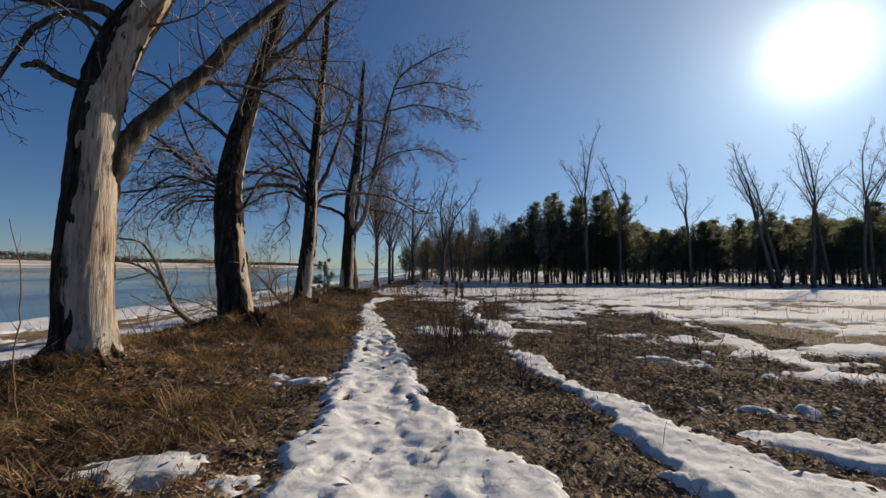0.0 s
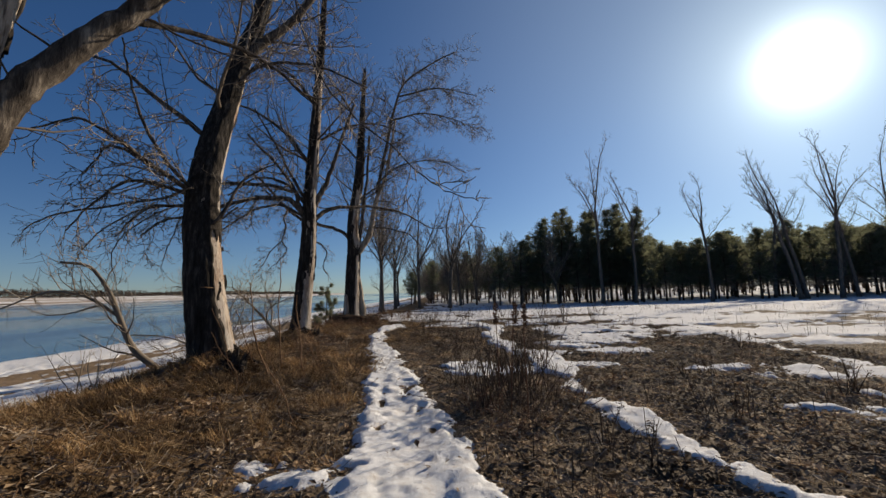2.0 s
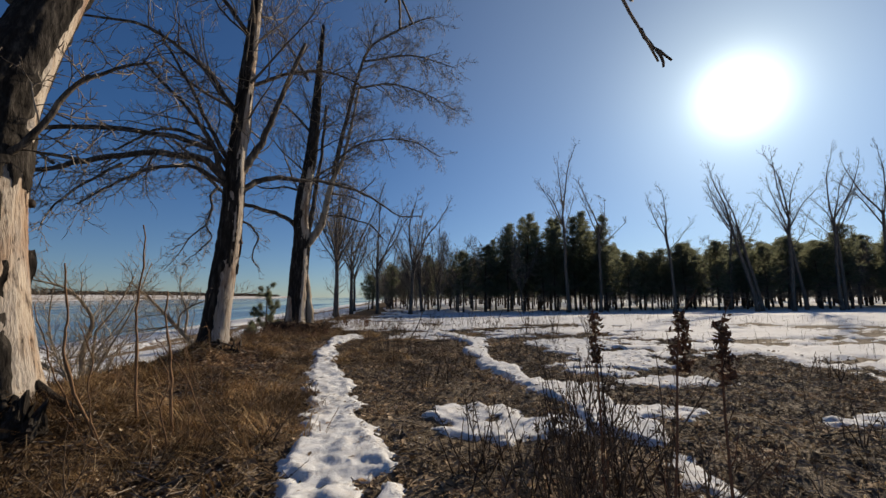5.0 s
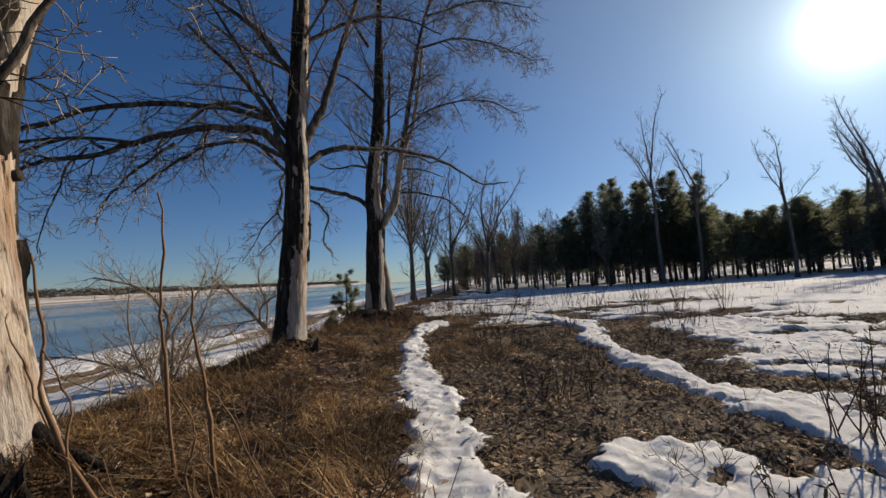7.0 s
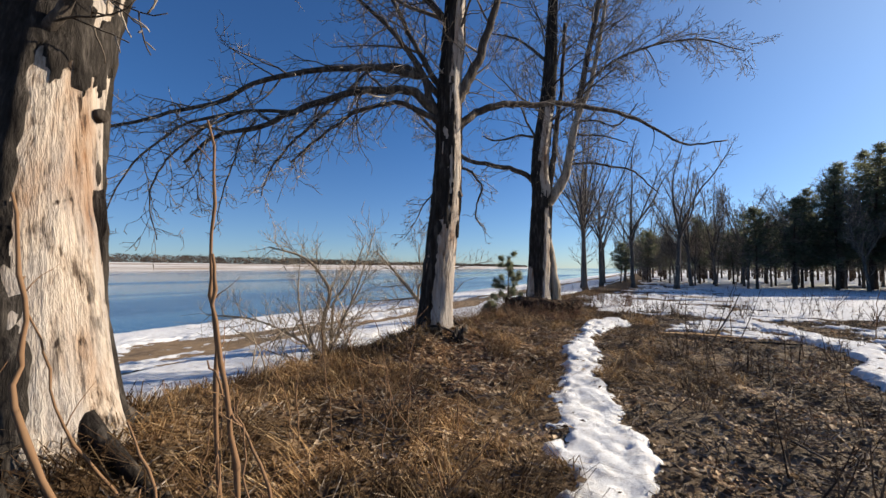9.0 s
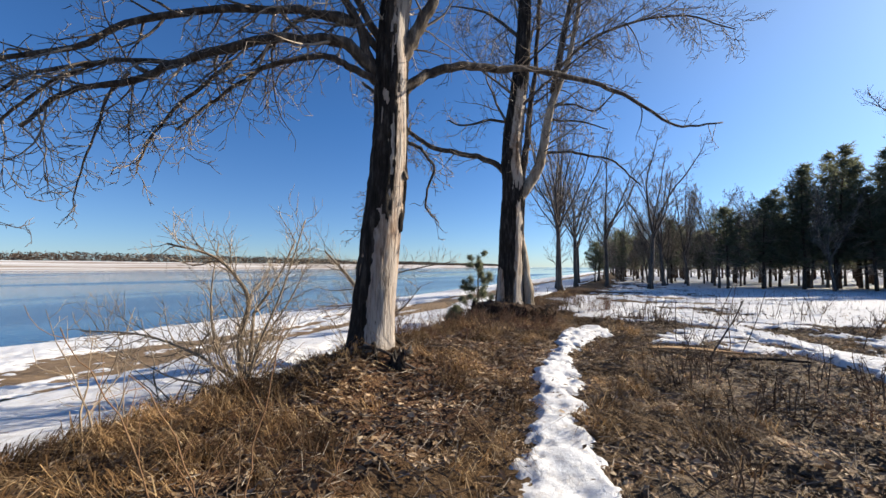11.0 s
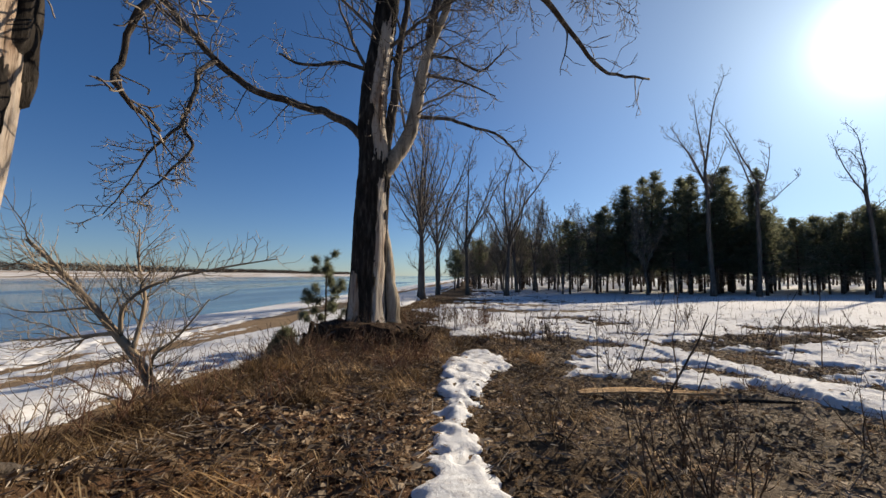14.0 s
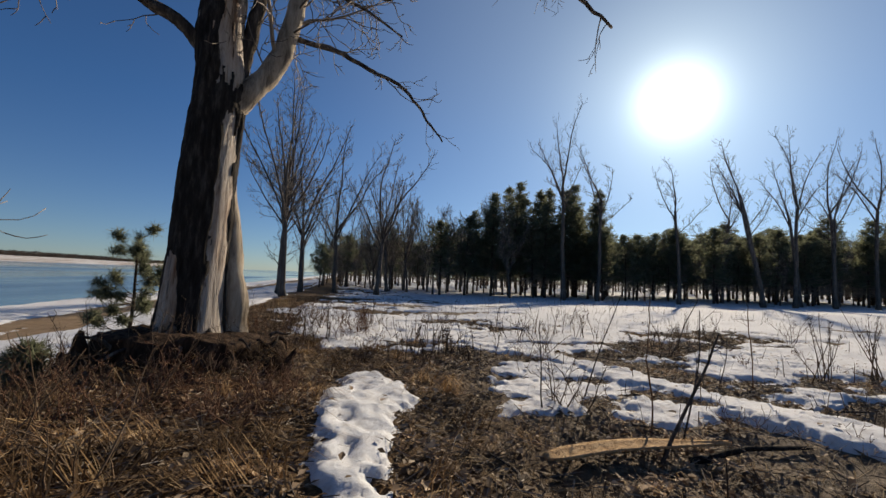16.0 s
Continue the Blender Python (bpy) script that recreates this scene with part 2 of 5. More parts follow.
def step(a, b, x):
    t = np.clip((x - a) / (b - a), 0, 1)
    return t * t * (3 - 2 * t)


def relief(x, y):
    """Clods and tussocks."""
    return 0.10 * (fbm(x * 3.3, y * 3.3, 3) - 0.5) + 0.055 * (fbm(x * 8.3 + 5, y * 8.3, 2) - 0.5)


def height(x, y):
    """Height of the bare ground: a low field, a lip with the trees along the river, then the bank and the beach."""
    x, y = np.asarray(x, float), np.asarray(y, float)
    z = -0.10 - 0.75 * step(24, 58, y) * step(-14, -4, x)
    lip = 0.13 * step(-2.7, -4.7, x) * (1 - step(24, 40, y))
    for tx, ty in TREES:
        lip = lip + 0.36 * np.exp(-(((x - tx) / 0.7) ** 2 + ((y - ty) / 1.0) ** 2))
    z = z + lip
    edge = -5.78 - 0.8 * (fbm(y * 0.35 + 3.0, y * 0 + 2.0) - 0.5) - 0.02 * np.maximum(y - 24, 0)
    down = step(0, 2.6, edge - x)
    beach = -0.85 - 0.80 * step(0, 14.5, -8.0 - x) - 1.4 * step(22.5, 34, -x)
    z = z * (1 - down) + beach * down
    z = z + 0.10 * (fbm(x * 0.9, y * 0.9) - 0.5) + relief(x, y)
    bank = step(500, 640, -x - 0.06 * np.abs(y))
    z = z + bank * (11.0 + 5 * fbm(x * 0.002, y * 0.004))
    return z


def axis(lo, hi, fine, out_lo, out_hi, grow=1.16):
    mid = list(np.arange(lo, hi + fine / 2, fine))
    a, s = [], fine
    while (a[-1] if a else lo) > out_lo:
        s *= grow
        a.append((a[-1] if a else lo) - s)
    b, s = [], fine
    while (b[-1] if b else hi) < out_hi:
        s *= grow
        b.append((b[-1] if b else hi) + s)
    return np.array(a[::-1] + mid + b)


def mesh_from(name, verts, faces, mat, smooth=True):
    me = bpy.data.meshes.new(name)
    me.from_pydata(np.asarray(verts).tolist(), [], faces if isinstance(faces, list) else faces.tolist())
    me.materials.append(mat)
    if smooth:
        me.polygons.foreach_set("use_smooth", np.ones(len(me.polygons), bool))
    me.update()
    return me


def grid_faces(nx, ny):
    i = np.arange(nx - 1)[:, None] * ny + np.arange(ny - 1)[None, :]
    return np.stack([i, i + ny, i + ny + 1, i + 1], -1).reshape(-1, 4)


def floats(me, name, values):
    me.attributes.new(name, "FLOAT", "POINT").data.foreach_set("value", np.asarray(values, np.float32).ravel())


def make_ground():
    xs, ys = axis(-10, 8, 0.08, -2600, 2600), axis(-2, 27, 0.08, -2600, 3200)
    gx, gy = np.meshgrid(xs, ys, indexing="ij")
    gz = height(gx, gy)
    me = mesh_from("ground", np.stack([gx, gy, gz], -1).reshape(-1, 3), grid_faces(len(xs), len(ys)), GROUND)
    n = fbm(gx * 0.7, gy * 0.7) - 0.5
    floats(me, "grass", np.clip(step(-1.2, -3.6, gx + 2.2 * n - 0.05 * (gy - 4)) * 0.95 + 0.25 * step(0.55, 0.7, n + 0.5), 0, 1))
    floats(me, "sand", step(-7.6, -9.2, gx + 1.2 * n))
    floats(me, "far", step(450, 560, -gx))
    floats(me, "bare", np.clip(sum(step(1.25, 0.35, np.hypot((gx - bx) / 1.3, gy - by) + 1.3 * n) for bx, by in BARE_SOIL), 0, 0.9))
    return tagged(new("ground", me), "brown earth with leaf litter, dry grass and sandy beach", "ground", kind="structure")


make_ground()

# ---- snow ----
# the trodden path: place and half width
TRAIL = [(0.3, -3.0, 1.3), (0.0, 1.0, 1.2), (-0.2, 2.9, 1.05), (-0.55, 3.8, 0.8), (-0.8, 5.1, 0.62), (-1.1, 7.0, 0.56), (-1.5, 9.0, 0.4), (-1.85, 11.0, 0.36),
         (-2.1, 12.2, 0.36), (-2.4, 13.4, 0.35), (-2.68, 14.7, 0.24), (-2.88, 15.8, 0.27), (-3.05, 16.9, 0.22), (-3.13, 18.0, 0.18), (-3.18, 18.8, 0.22),
         (-3.12, 19.6, 0.32), (-2.95, 20.6, 0.5), (-2.9, 21.2, 0.3)]
# the ridge of old snow in the field
RIDGE = [(3.2, 0.5, 0.35), (2.55, 2.8, 0.5), (2.25, 3.7, 0.46), (2.1, 4.5, 0.38), (1.82, 5.3, 0.22), (1.64, 6.4, 0.13), (1.42, 7.9, 0.1), (1.35, 8.6, 0.1), (1.5, 9.4, 0.16), (1.5, 10.3, 0.34), (1.35, 11.6, 0.36),
         (1.05, 12.8, 0.28), (0.82, 14.5, 0.24), (0.9, 16.3, 0.22), (1.25, 17.9, 0.3), (1.2, 19.4, 0.34), (0.8, 20.8, 0.36), (0.35, 22.2, 0.36), (-0.5, 24.0, 0.4)]
RIDGE_2 = [(2.62, 4.1, 0.16), (3.1, 3.85, 0.3), (3.7, 3.55, 0.42), (4.8, 3.0, 0.6)]
RIDGE_3 = [(9.4, 22.2, 0.3), (8.2, 17.0, 0.22), (7.4, 13.2, 0.2), (6.7, 9.7, 0.22), (6.1, 7.0, 0.3)]
# loose patches: x, y, half length, half width
PATCHES = [(-2.2, 3.25, 0.55, 0.24), (-1.55, 3.1, 0.3, 0.2), (-2.35, 6.1, 0.32, 0.16), (-1.9, 5.75, 0.35, 0.14), (0.0, 10.1, 0.55, 0.3), (0.75, 10.2, 0.45, 0.28), (4.4, 9.9, 0.75, 0.22), (6.0, 6.2, 0.9, 0.32), (6.6, 7.9, 1.3, 0.32), (2.15, 10.6, 0.6, 0.4), (3.5, 12.2, 0.9, 0.35), (3.7, 14.3, 1.0, 1.0), (4.0, 17.6, 1.3, 1.5), (3.4, 16.2, 0.6, 1.0),
           (-0.15, 10.75, 0.5, 0.4), (1.7, 11.9, 0.5, 0.3), (-0.6, 20.7, 0.85, 0.6), (0.0, 19.8, 0.6, 0.34), (-1.2, 20.0, 0.4, 0.25), (-0.2, 21.7, 1.0, 0.55), (2.9, 21.4, 0.9, 0.6), (0.4, 23.4, 1.6, 0.6), (-3.1, 24.0, 0.55, 0.9), (-3.5, 25.2, 0.7, 0.9), (-3.2, 27.0, 0.9, 1.2), (-4.0, 30.0, 1.4, 1.6),
           (4.1, 21.6, 1.7, 0.7), (4.3, 15.6, 1.6, 0.6), (-3.6, 28.5, 0.9, 1.0), (-2.7, 25.2, 0.6, 0.5), (-2.2, 23.3, 0.25, 0.3), (2.6, 13.9, 0.7, 0.3)]


# footprints along the path, two walkers one after the other
print_rng = np.random.RandomState(12)
PRINTS = []
for (ax, ay, aw), (bx, by, bw) in zip(TRAIL[1:], TRAIL[2:]):
    for k in range(int(math.hypot(bx - ax, by - ay) / (0.13 if ay < 9.5 else 0.6))):
        f = print_rng.rand()
        PRINTS.append((ax + f * (bx - ax) + print_rng.uniform(-0.75, 0.75) * (aw - 0.1) * 0.8, ay + f * (by - ay), -0.15 + print_rng.uniform(-0.25, 0.25)))


def near_line(x, y, line):
    """How far inside the band round a line of (x, y, half width) a place lies, in metres, and how far from its middle."""
    best, mid = np.full(x.shape, -9.0), np.full(x.shape, 9.0)
    for (ax, ay, aw), (bx, by, bw) in zip(line, line[1:]):
        dx, dy = bx - ax, by - ay
        t = np.clip(((x - ax) * dx + (y - ay) * dy) / (dx * dx + dy * dy), 0, 1)
        d = np.hypot(x - ax - t * dx, y - ay - t * dy)
        best, mid = np.maximum(best, aw + t * (bw - aw) - d), np.minimum(mid, d)
    return best, mid


def snow_depth(x, y):
    """Depth of the snow, negative where there is none."""
    rough = fbm(x * 3.1 + 9, y * 3.1, 4) - 0.5
    fine = fbm(x * 9.0, y * 9.0 + 4, 3) - 0.5
    trail, mid = near_line(x, y, TRAIL)
    tread = step(0.45, 0.05, mid) * step(-2, 1, 14 - y)
    d = np.clip(trail + 0.34 * rough + 0.22 * fine, -0.3, 0.11) * 0.62 - tread * (0.04 + 0.10 * np.clip(fbm(x * 4.6 + 2, y * 3.2, 2) - 0.45, 0, 1))
    for fx, fy, turn in PRINTS:
        near = (np.abs(x - fx) < 0.25) & (np.abs(y - fy) < 0.25)
        if near.any():
            lx, ly = x[near] - fx, y[near] - fy
            a, b = lx * math.cos(turn) + ly * math.sin(turn), -lx * math.sin(turn) + ly * math.cos(turn)
            d[near] -= 0.085 * np.exp(-((a / 0.062) ** 4 + (b / 0.145) ** 4))
    d = np.where((trail > 0.13) & (y > 9), np.maximum(d, 0.03 + 0.03 * fine), d)
    d = np.where(trail > 0.3, np.maximum(d, 0.012 + 0.03 * (fine + 0.5)), d)
    uneven = fbm(x * 1.1 + 3, y * 1.1 + 8, 3) - 0.5
    for line, top in ((RIDGE, 0.085), (RIDGE_2, 0.075), (RIDGE_3, 0.06)):
        r, _ = near_line(x, y, line)
        d = np.maximum(d, np.clip(r + 0.5 * uneven + 0.42 * rough + 0.22 * fine, -0.3, (top + 0.1 * uneven) * (1 - 0.5 * step(5.0, 6.0, y) * step(9.8, 8.8, y))) * 0.85)
    for px, py, a, b in PATCHES:
        r = (1 - np.hypot((x - px) / a, (y - py) / b)) * min(a, b)
        d = np.maximum(d, np.clip(r + 0.6 * rough * min(1, 3 * b) + 0.25 * fine, -0.3, 0.06) * 0.6)
    # the field farther off is mostly white, in streaks
    gate = np.maximum(step(22, 25, y), step(2.2, 4.5, x + 0.1 * y))
    streak = fbm(x * 0.36 + 40, y * 0.85 + 11, 5) + 0.42 * rough
    cover = 0.22 * step(20, 28, y) * step(-6, -1.5, x) + 0.17 * step(8, 24, y + 0.4 * x) * step(2.5, 6, x) + 0.05 * step(4, 9, x)
    d = np.maximum(d, np.where((x > -5) & (gate > 0.02), np.clip((streak - 0.66 + cover - 0.3 * (1 - gate)) * 0.8 + 0.05 * fine, -0.3, 0.055), -0.3))
    # snow on the beach in bands along the shore
    u = -x + 2.2 * (fbm(y * 0.22 + 4, x * 0.1, 3) - 0.5) + 0.5 * rough
    band = fbm(u * 0.55 + 3, y * 0.10 + 7, 4) + 0.2 * rough
    on = step(8.0, 9.0, u) * (0.36 * step(13.5, 11.5, u) + 0.30 * step(16.5, 18.5, u) - 0.1 * step(13, 14.5, u) * step(17, 16, u))
    d = np.maximum(d, np.where((u > 7.2) & (x > -23.2), np.clip((band - 0.58 + on) * 0.9, -0.3, 0.12) * step(7.2, 8.2, u), -0.3))
    return d


def make_snow(name, xs, ys, label):
    gx, gy = np.meshgrid(xs, ys, indexing="ij")
    d = snow_depth(gx, gy)
    gz = height(gx, gy) - 0.65 * relief(gx, gy) * np.clip(d / 0.06, 0, 1) + np.where(d > 0, d, d * 0.6) + (0.035 * (fbm(gx * 6, gy * 6, 3) - 0.5) + 0.02 * (fbm(gx * 14, gy * 14 + 3, 2) - 0.5)) * (d > 0)
    faces = grid_faces(len(xs), len(ys))
    keep = (d.ravel()[faces] > -0.03).any(1)
    faces = faces[keep]
    used = np.unique(faces)
    back = np.zeros(gx.size, int)
    back[used] = np.arange(len(used))
    me = mesh_from(name, np.stack([gx, gy, gz], -1).reshape(-1, 3)[used], back[faces], SNOW)
    return tagged(new(name, me), label, "snow", kind="structure")


make_snow("snow_path", np.arange(-4.4, 5.0, 0.035), np.arange(-4.0, 24.0, 0.035), "trodden white snow path with footprints on brown earth")
make_snow("snow_field", np.concatenate([axis(5.0, 5.1, 0.1, 5.0, 320, 1.03)]), axis(-2, 30, 0.12, -40, 420, 1.05), "patchy old snow lying on the open field")
make_snow("snow_meadow", np.arange(-6.0, 5.03, 0.07), axis(24.0, 30, 0.07, 24.0, 420, 1.04), "old snow under the far trees")
make_snow("snow_beach", np.arange(-24, -6.9, 0.09), axis(-2, 34, 0.12, -220, 900, 1.05), "bands of snow on the sandy beach beside the river")


def make_water():
    xs, ys = axis(-40, -20, 2.0, -1200, -20), axis(-40, 80, 4.0, -2500, 3100)
    gx, gy = np.meshgrid(xs, ys, indexing="ij")
    me = mesh_from("water", np.stack([gx, gy, np.full(gx.shape, WATER_Z)], -1).reshape(-1, 3), grid_faces(len(xs), len(ys)), WATER)
    tagged(new("water", me), "calm blue river with thin ice", "river", kind="structure")


make_water()


# ---- bare trees ----
class Tubes:
    """Many tapered tubes gathered into one mesh."""

    def __init__(self):
        self.v, self.f, self.n = [], [], 0

    def add(self, pts, radii, sides=5, lump=0.0, rng=None):
        pts, radii = np.asarray(pts, float), np.asarray(radii, float)
        t = np.gradient(pts, axis=0)
        t /= np.linalg.norm(t, axis=1)[:, None] + 1e-9
        ref = np.eye(3)[np.argmin(np.abs(pts[-1] - pts[0]))]
        u = np.cross(t, ref)
        u /= np.linalg.norm(u, axis=1)[:, None] + 1e-9
        w = np.cross(t, u)
        a = np.arange(sides) * 2 * np.pi / sides
        r = radii[:, None] * np.ones(sides)
        if lump and rng is not None:
            r = r * (1 + lump * (rng.rand(len(pts), sides) - 0.5))
        ring = pts[:, None] + r[..., None] * (np.cos(a)[None, :, None] * u[:, None] + np.sin(a)[None, :, None] * w[:, None])
        k, s = len(pts), sides
        self.v.append(ring.reshape(-1, 3))
        i = np.arange(k - 1)[:, None] * s + np.arange(s)[None, :]
        j = np.arange(k - 1)[:, None] * s + (np.arange(s)[None, :] + 1) % s
        self.f += (np.stack([i, j, j + s, i + s], -1).reshape(-1, 4) + self.n).tolist()
        self.f.append([self.n + (k - 1) * s + q for q in range(s)])
        self.f.append([self.n + q for q in range(s)][::-1])
        self.n += k * s

    def mesh(self, name, mat):
        return mesh_from(name, np.concatenate(self.v), self.f, mat)


def part(name, me, parent, label="", kind=""):
    ob = new(name, me)
    ob.parent = parent
    return tagged(ob, label, "", kind=kind)


def spline(pts, per=4):
    """A smooth line through the control points."""
    p = np.asarray(pts, float)
    p = np.concatenate([[2 * p[0] - p[1]], p, [2 * p[-1] - p[-2]]])
    out = []
    for i in range(1, len(p) - 2):
        for t in np.arange(per) / per:
            out.append(0.5 * (2 * p[i] + (p[i + 1] - p[i - 1]) * t + (2 * p[i - 1] - 5 * p[i] + 4 * p[i + 1] - p[i + 2]) * t * t
                              + (3 * p[i] - p[i - 1] - 3 * p[i + 1] + p[i + 2]) * t ** 3))
    return np.array(out + [p[-2]])


def unit(v):
    return v / (np.linalg.norm(v) + 1e-9)


def wander(rng, start, way, length, n, curl=0.25, droop=0.0, lift=0.0):
    """A crooked line from start: droop bends it down, lift turns its end up."""
    pts, d, s = [np.array(start)], unit(np.array(way)), length / n
    for k in range(n):
        d = unit(d + curl * rng.randn(3) * 0.5 + np.array([0, 0, -droop + (lift + droop) * 1.6 * k / n]))
        pts.append(pts[-1] + d * s)
    return np.array(pts)


def sprout(tubes, rng, line, radii, every, reach, depth, droop=0.1, lift=0.1, start=0.15, thin=0.5, floor=0.004, spread=0.9):
    """Side branches along a line, and theirs in turn."""
    seg = np.linalg.norm(np.diff(line, axis=0), axis=1)
    total = seg.sum()
    count = max(1, int(total * (1 - start) / every))
    at = np.cumsum(np.concatenate([[0], seg]))
    for k in range(count):
        f = start + (1 - start) * (k + rng.rand()) / count
        s = f * total
        p = np.array([np.interp(s, at, line[:, q]) for q in range(3)])
        i = min(len(line) - 2, int(np.searchsorted(at, s)) - 1 if s > 0 else 0)
        along = unit(line[i + 1] - line[i])
        side = unit(np.cross(along, rng.randn(3)))
        way = unit(along * (0.55 + 0.4 * rng.rand()) + side * spread + np.array([0, 0, 0.15]))
        length = reach * (0.45 + 0.75 * rng.rand()) * (1.1 - 0.5 * f)
        r = max(floor, min(np.interp(s, at, radii) * thin, length * 0.016))
        n = 6 if depth else 4
        pts = wander(rng, p, way, length, n, 0.32, droop, lift)
        rr = np.linspace(r, max(floor * 0.6, r * 0.25), n + 1)
        tubes.add(pts, rr, 4 if r > 0.012 else 3)
        if depth:
            sprout(tubes, rng, pts, rr, every * 0.85, reach * 0.48, depth - 1, droop, lift, 0.2, thin, floor, spread)


def shell(line, radii, sides, lump, seed, bare=None):
    """A trunk skin with ridges and root flare. With bare(angle, height) it is the bark, which lies proud of the wood and dips under it where it has come off."""
    t = np.gradient(line, axis=0)
    t /= np.linalg.norm(t, axis=1)[:, None]
    u = np.cross(t, np.array([0, 1.0, 0]))
    u /= np.linalg.norm(u, axis=1)[:, None]
    w = np.cross(t, u)
    a = np.arange(sides) * 2 * np.pi / sides
    hgt = np.cumsum(np.concatenate([[0], np.linalg.norm(np.diff(line, axis=0), axis=1)]))
    A, H = np.meshgrid(a, hgt)
    ca, sa = np.cos(A), np.sin(A)
    bumps = fbm(ca * 1.6 + seed, H * 0.9 + sa * 1.6, 3) - 0.5
    fine = fbm(A * 40 / (2 * np.pi) + seed + 5, H * 2.2, 3) - 0.5
    r = radii[:, None] * (1 + lump * bumps) * (1 + 0.25 * np.exp(-H / 0.3) * (np.abs(np.sin(A * 2.5 + seed)) - 0.4))
    if bare is None:
        r = r + 0.010 * (fbm(A * 44 / (2 * np.pi) + seed, H * 0.9, 3) - 0.5) + 0.022 * (fbm(A * 8 / (2 * np.pi) + seed, H * 1.5, 3) - 0.5)
    else:
        way = ca[..., None] * u[:, None] + sa[..., None] * w[:, None]
        ang = np.arctan2(way[..., 0], -way[..., 1])
        edge = fbm(ca * 1.9 + seed, H * 0.8 + sa * 1.9, 4) - 0.5
        flakes = fbm(A * 30 / (2 * np.pi) + seed, H * 1.6 + 8, 4) - 0.5
        ragged = fbm(A * 14 / (2 * np.pi) + seed + 3, H * 6.0, 3) - 0.5
        cover = -bare(ang, line[:, 2][:, None] + 0.7 * edge + 0.9 * flakes) + 0.9 * edge + 0.9 * flakes + 0.5 * ragged
        r = r + np.clip(cover * 0.14, -0.03, 0.024) + (0.04 * fine + 0.03 * ragged) * (cover > 0)
    ring = line[:, None] + r[..., None] * (ca[..., None] * u[:, None] + sa[..., None] * w[:, None])
    n, s = len(line), sides
    i = np.arange(n - 1)[:, None] * s + np.arange(s)[None, :]
    j = np.arange(n - 1)[:, None] * s + (np.arange(s)[None, :] + 1) % s
    return ring.reshape(-1, 3), np.stack([i, j, j + s, i + s], -1).reshape(-1, 4)


def old_poplar(label, trunk, r0, r1, limbs, bare, seed, twigs=1.0, flare=0.10, fine=0.007):
    """An old, half barked tree. trunk: line of control points; limbs: (line, thickness at foot and tip, spacing and reach of its side branches);
    bare(angle, height): positive where the bark has come off. Angle 0 faces -y, positive towards +x."""
    rng = np.random.RandomState(seed)
    base = np.array(trunk[0])
    tree = tagged(new("poplar_tree"), label, "tree", "old trees on the river bank")
    tree.location = base
    line = spline(trunk, 26) - base
    hgt = np.cumsum(np.concatenate([[0], np.linalg.norm(np.diff(line, axis=0), axis=1)]))
    radii = r1 + (r0 - r1) * np.clip(1 - hgt / hgt[-1], 0, 1) ** 0.85 + flare * np.exp(-hgt / 0.32)
    v, f = shell(line, radii, 96, 0.16, seed)
    part("trunk", mesh_from("trunk", v, f, WOOD), tree, "pale weathered bare wood")
    v, f = shell(line, radii, 96, 0.16, seed, bare)
    part("bark", mesh_from("bark", v, f, BARK), tree, "dark furrowed bark")
    for k in range(7):
        a = 2 * np.pi * (k + 0.7 * rng.rand()) / 7
        far, r = r0 * (1.5 + 1.5 * rng.rand()), r0 * (0.11 + 0.1 * rng.rand())
        lp = []
        for q in np.linspace(0, 1, 9):
            d = r0 * 0.75 + (far - r0 * 0.75) * q
            x, y = base[0] + d * math.cos(a + 0.5 * q * math.sin(k * 2.1)), base[1] + d * math.sin(a + 0.5 * q * math.sin(k * 2.1))
            lp.append((x, y, float(height(x, y)) + 0.15 * (1 - q) ** 2.0 + 0.01 - 0.06 * q))
        root = Tubes()
        root.add(np.array(lp) - base, r * np.linspace(1, 0.3, 9), 9, 0.45, rng)
        part("root", root.mesh("root", LIMB_BARK if k % 3 else BARK), tree, "gnarled surface root")
    crown = Tubes()
    for k, (pts, a, b, every, reach) in enumerate(limbs):
        lp = spline(pts, 6) - base
        kink = np.cumsum(rng.randn(len(lp), 3), 0) * 0.012
        lp = lp + kink * np.minimum(1, np.arange(len(lp)) / 4)[:, None]
        lr = np.linspace(a, b, len(lp))
        limb = Tubes()
        limb.add(lp, lr, 10, 0.16, rng)
        part("limb", limb.mesh("limb", PALE_LIMB if a >= 0.195 else LIMB_BARK), tree, "grey-brown barked limb")
        sprout(crown, rng, lp, lr, every / twigs * 0.68, reach, 2, 0.20, 0.10, 0.12, 0.55, fine)
    n = len(line)
    top = line[int(n * 0.5)::4]
    sprout(crown, rng, top, np.linspace(0.12, max(r1, 0.05), len(top)), 0.24, 2.6, 2, 0.05, 0.2, 0.1, 0.5, 0.0075)
    part("crown", crown.mesh("crown", TWIG), tree, "bare fine twigs", "stuff")
    return tree


def half_turn(a, mid, half):
    d = np.abs((a - mid + np.pi) % (2 * np.pi) - np.pi)
    return (half - d) / half


def where(band, inside):
    """The bare band where inside holds, bark elsewhere."""
    return np.where(inside, band, -3.0)


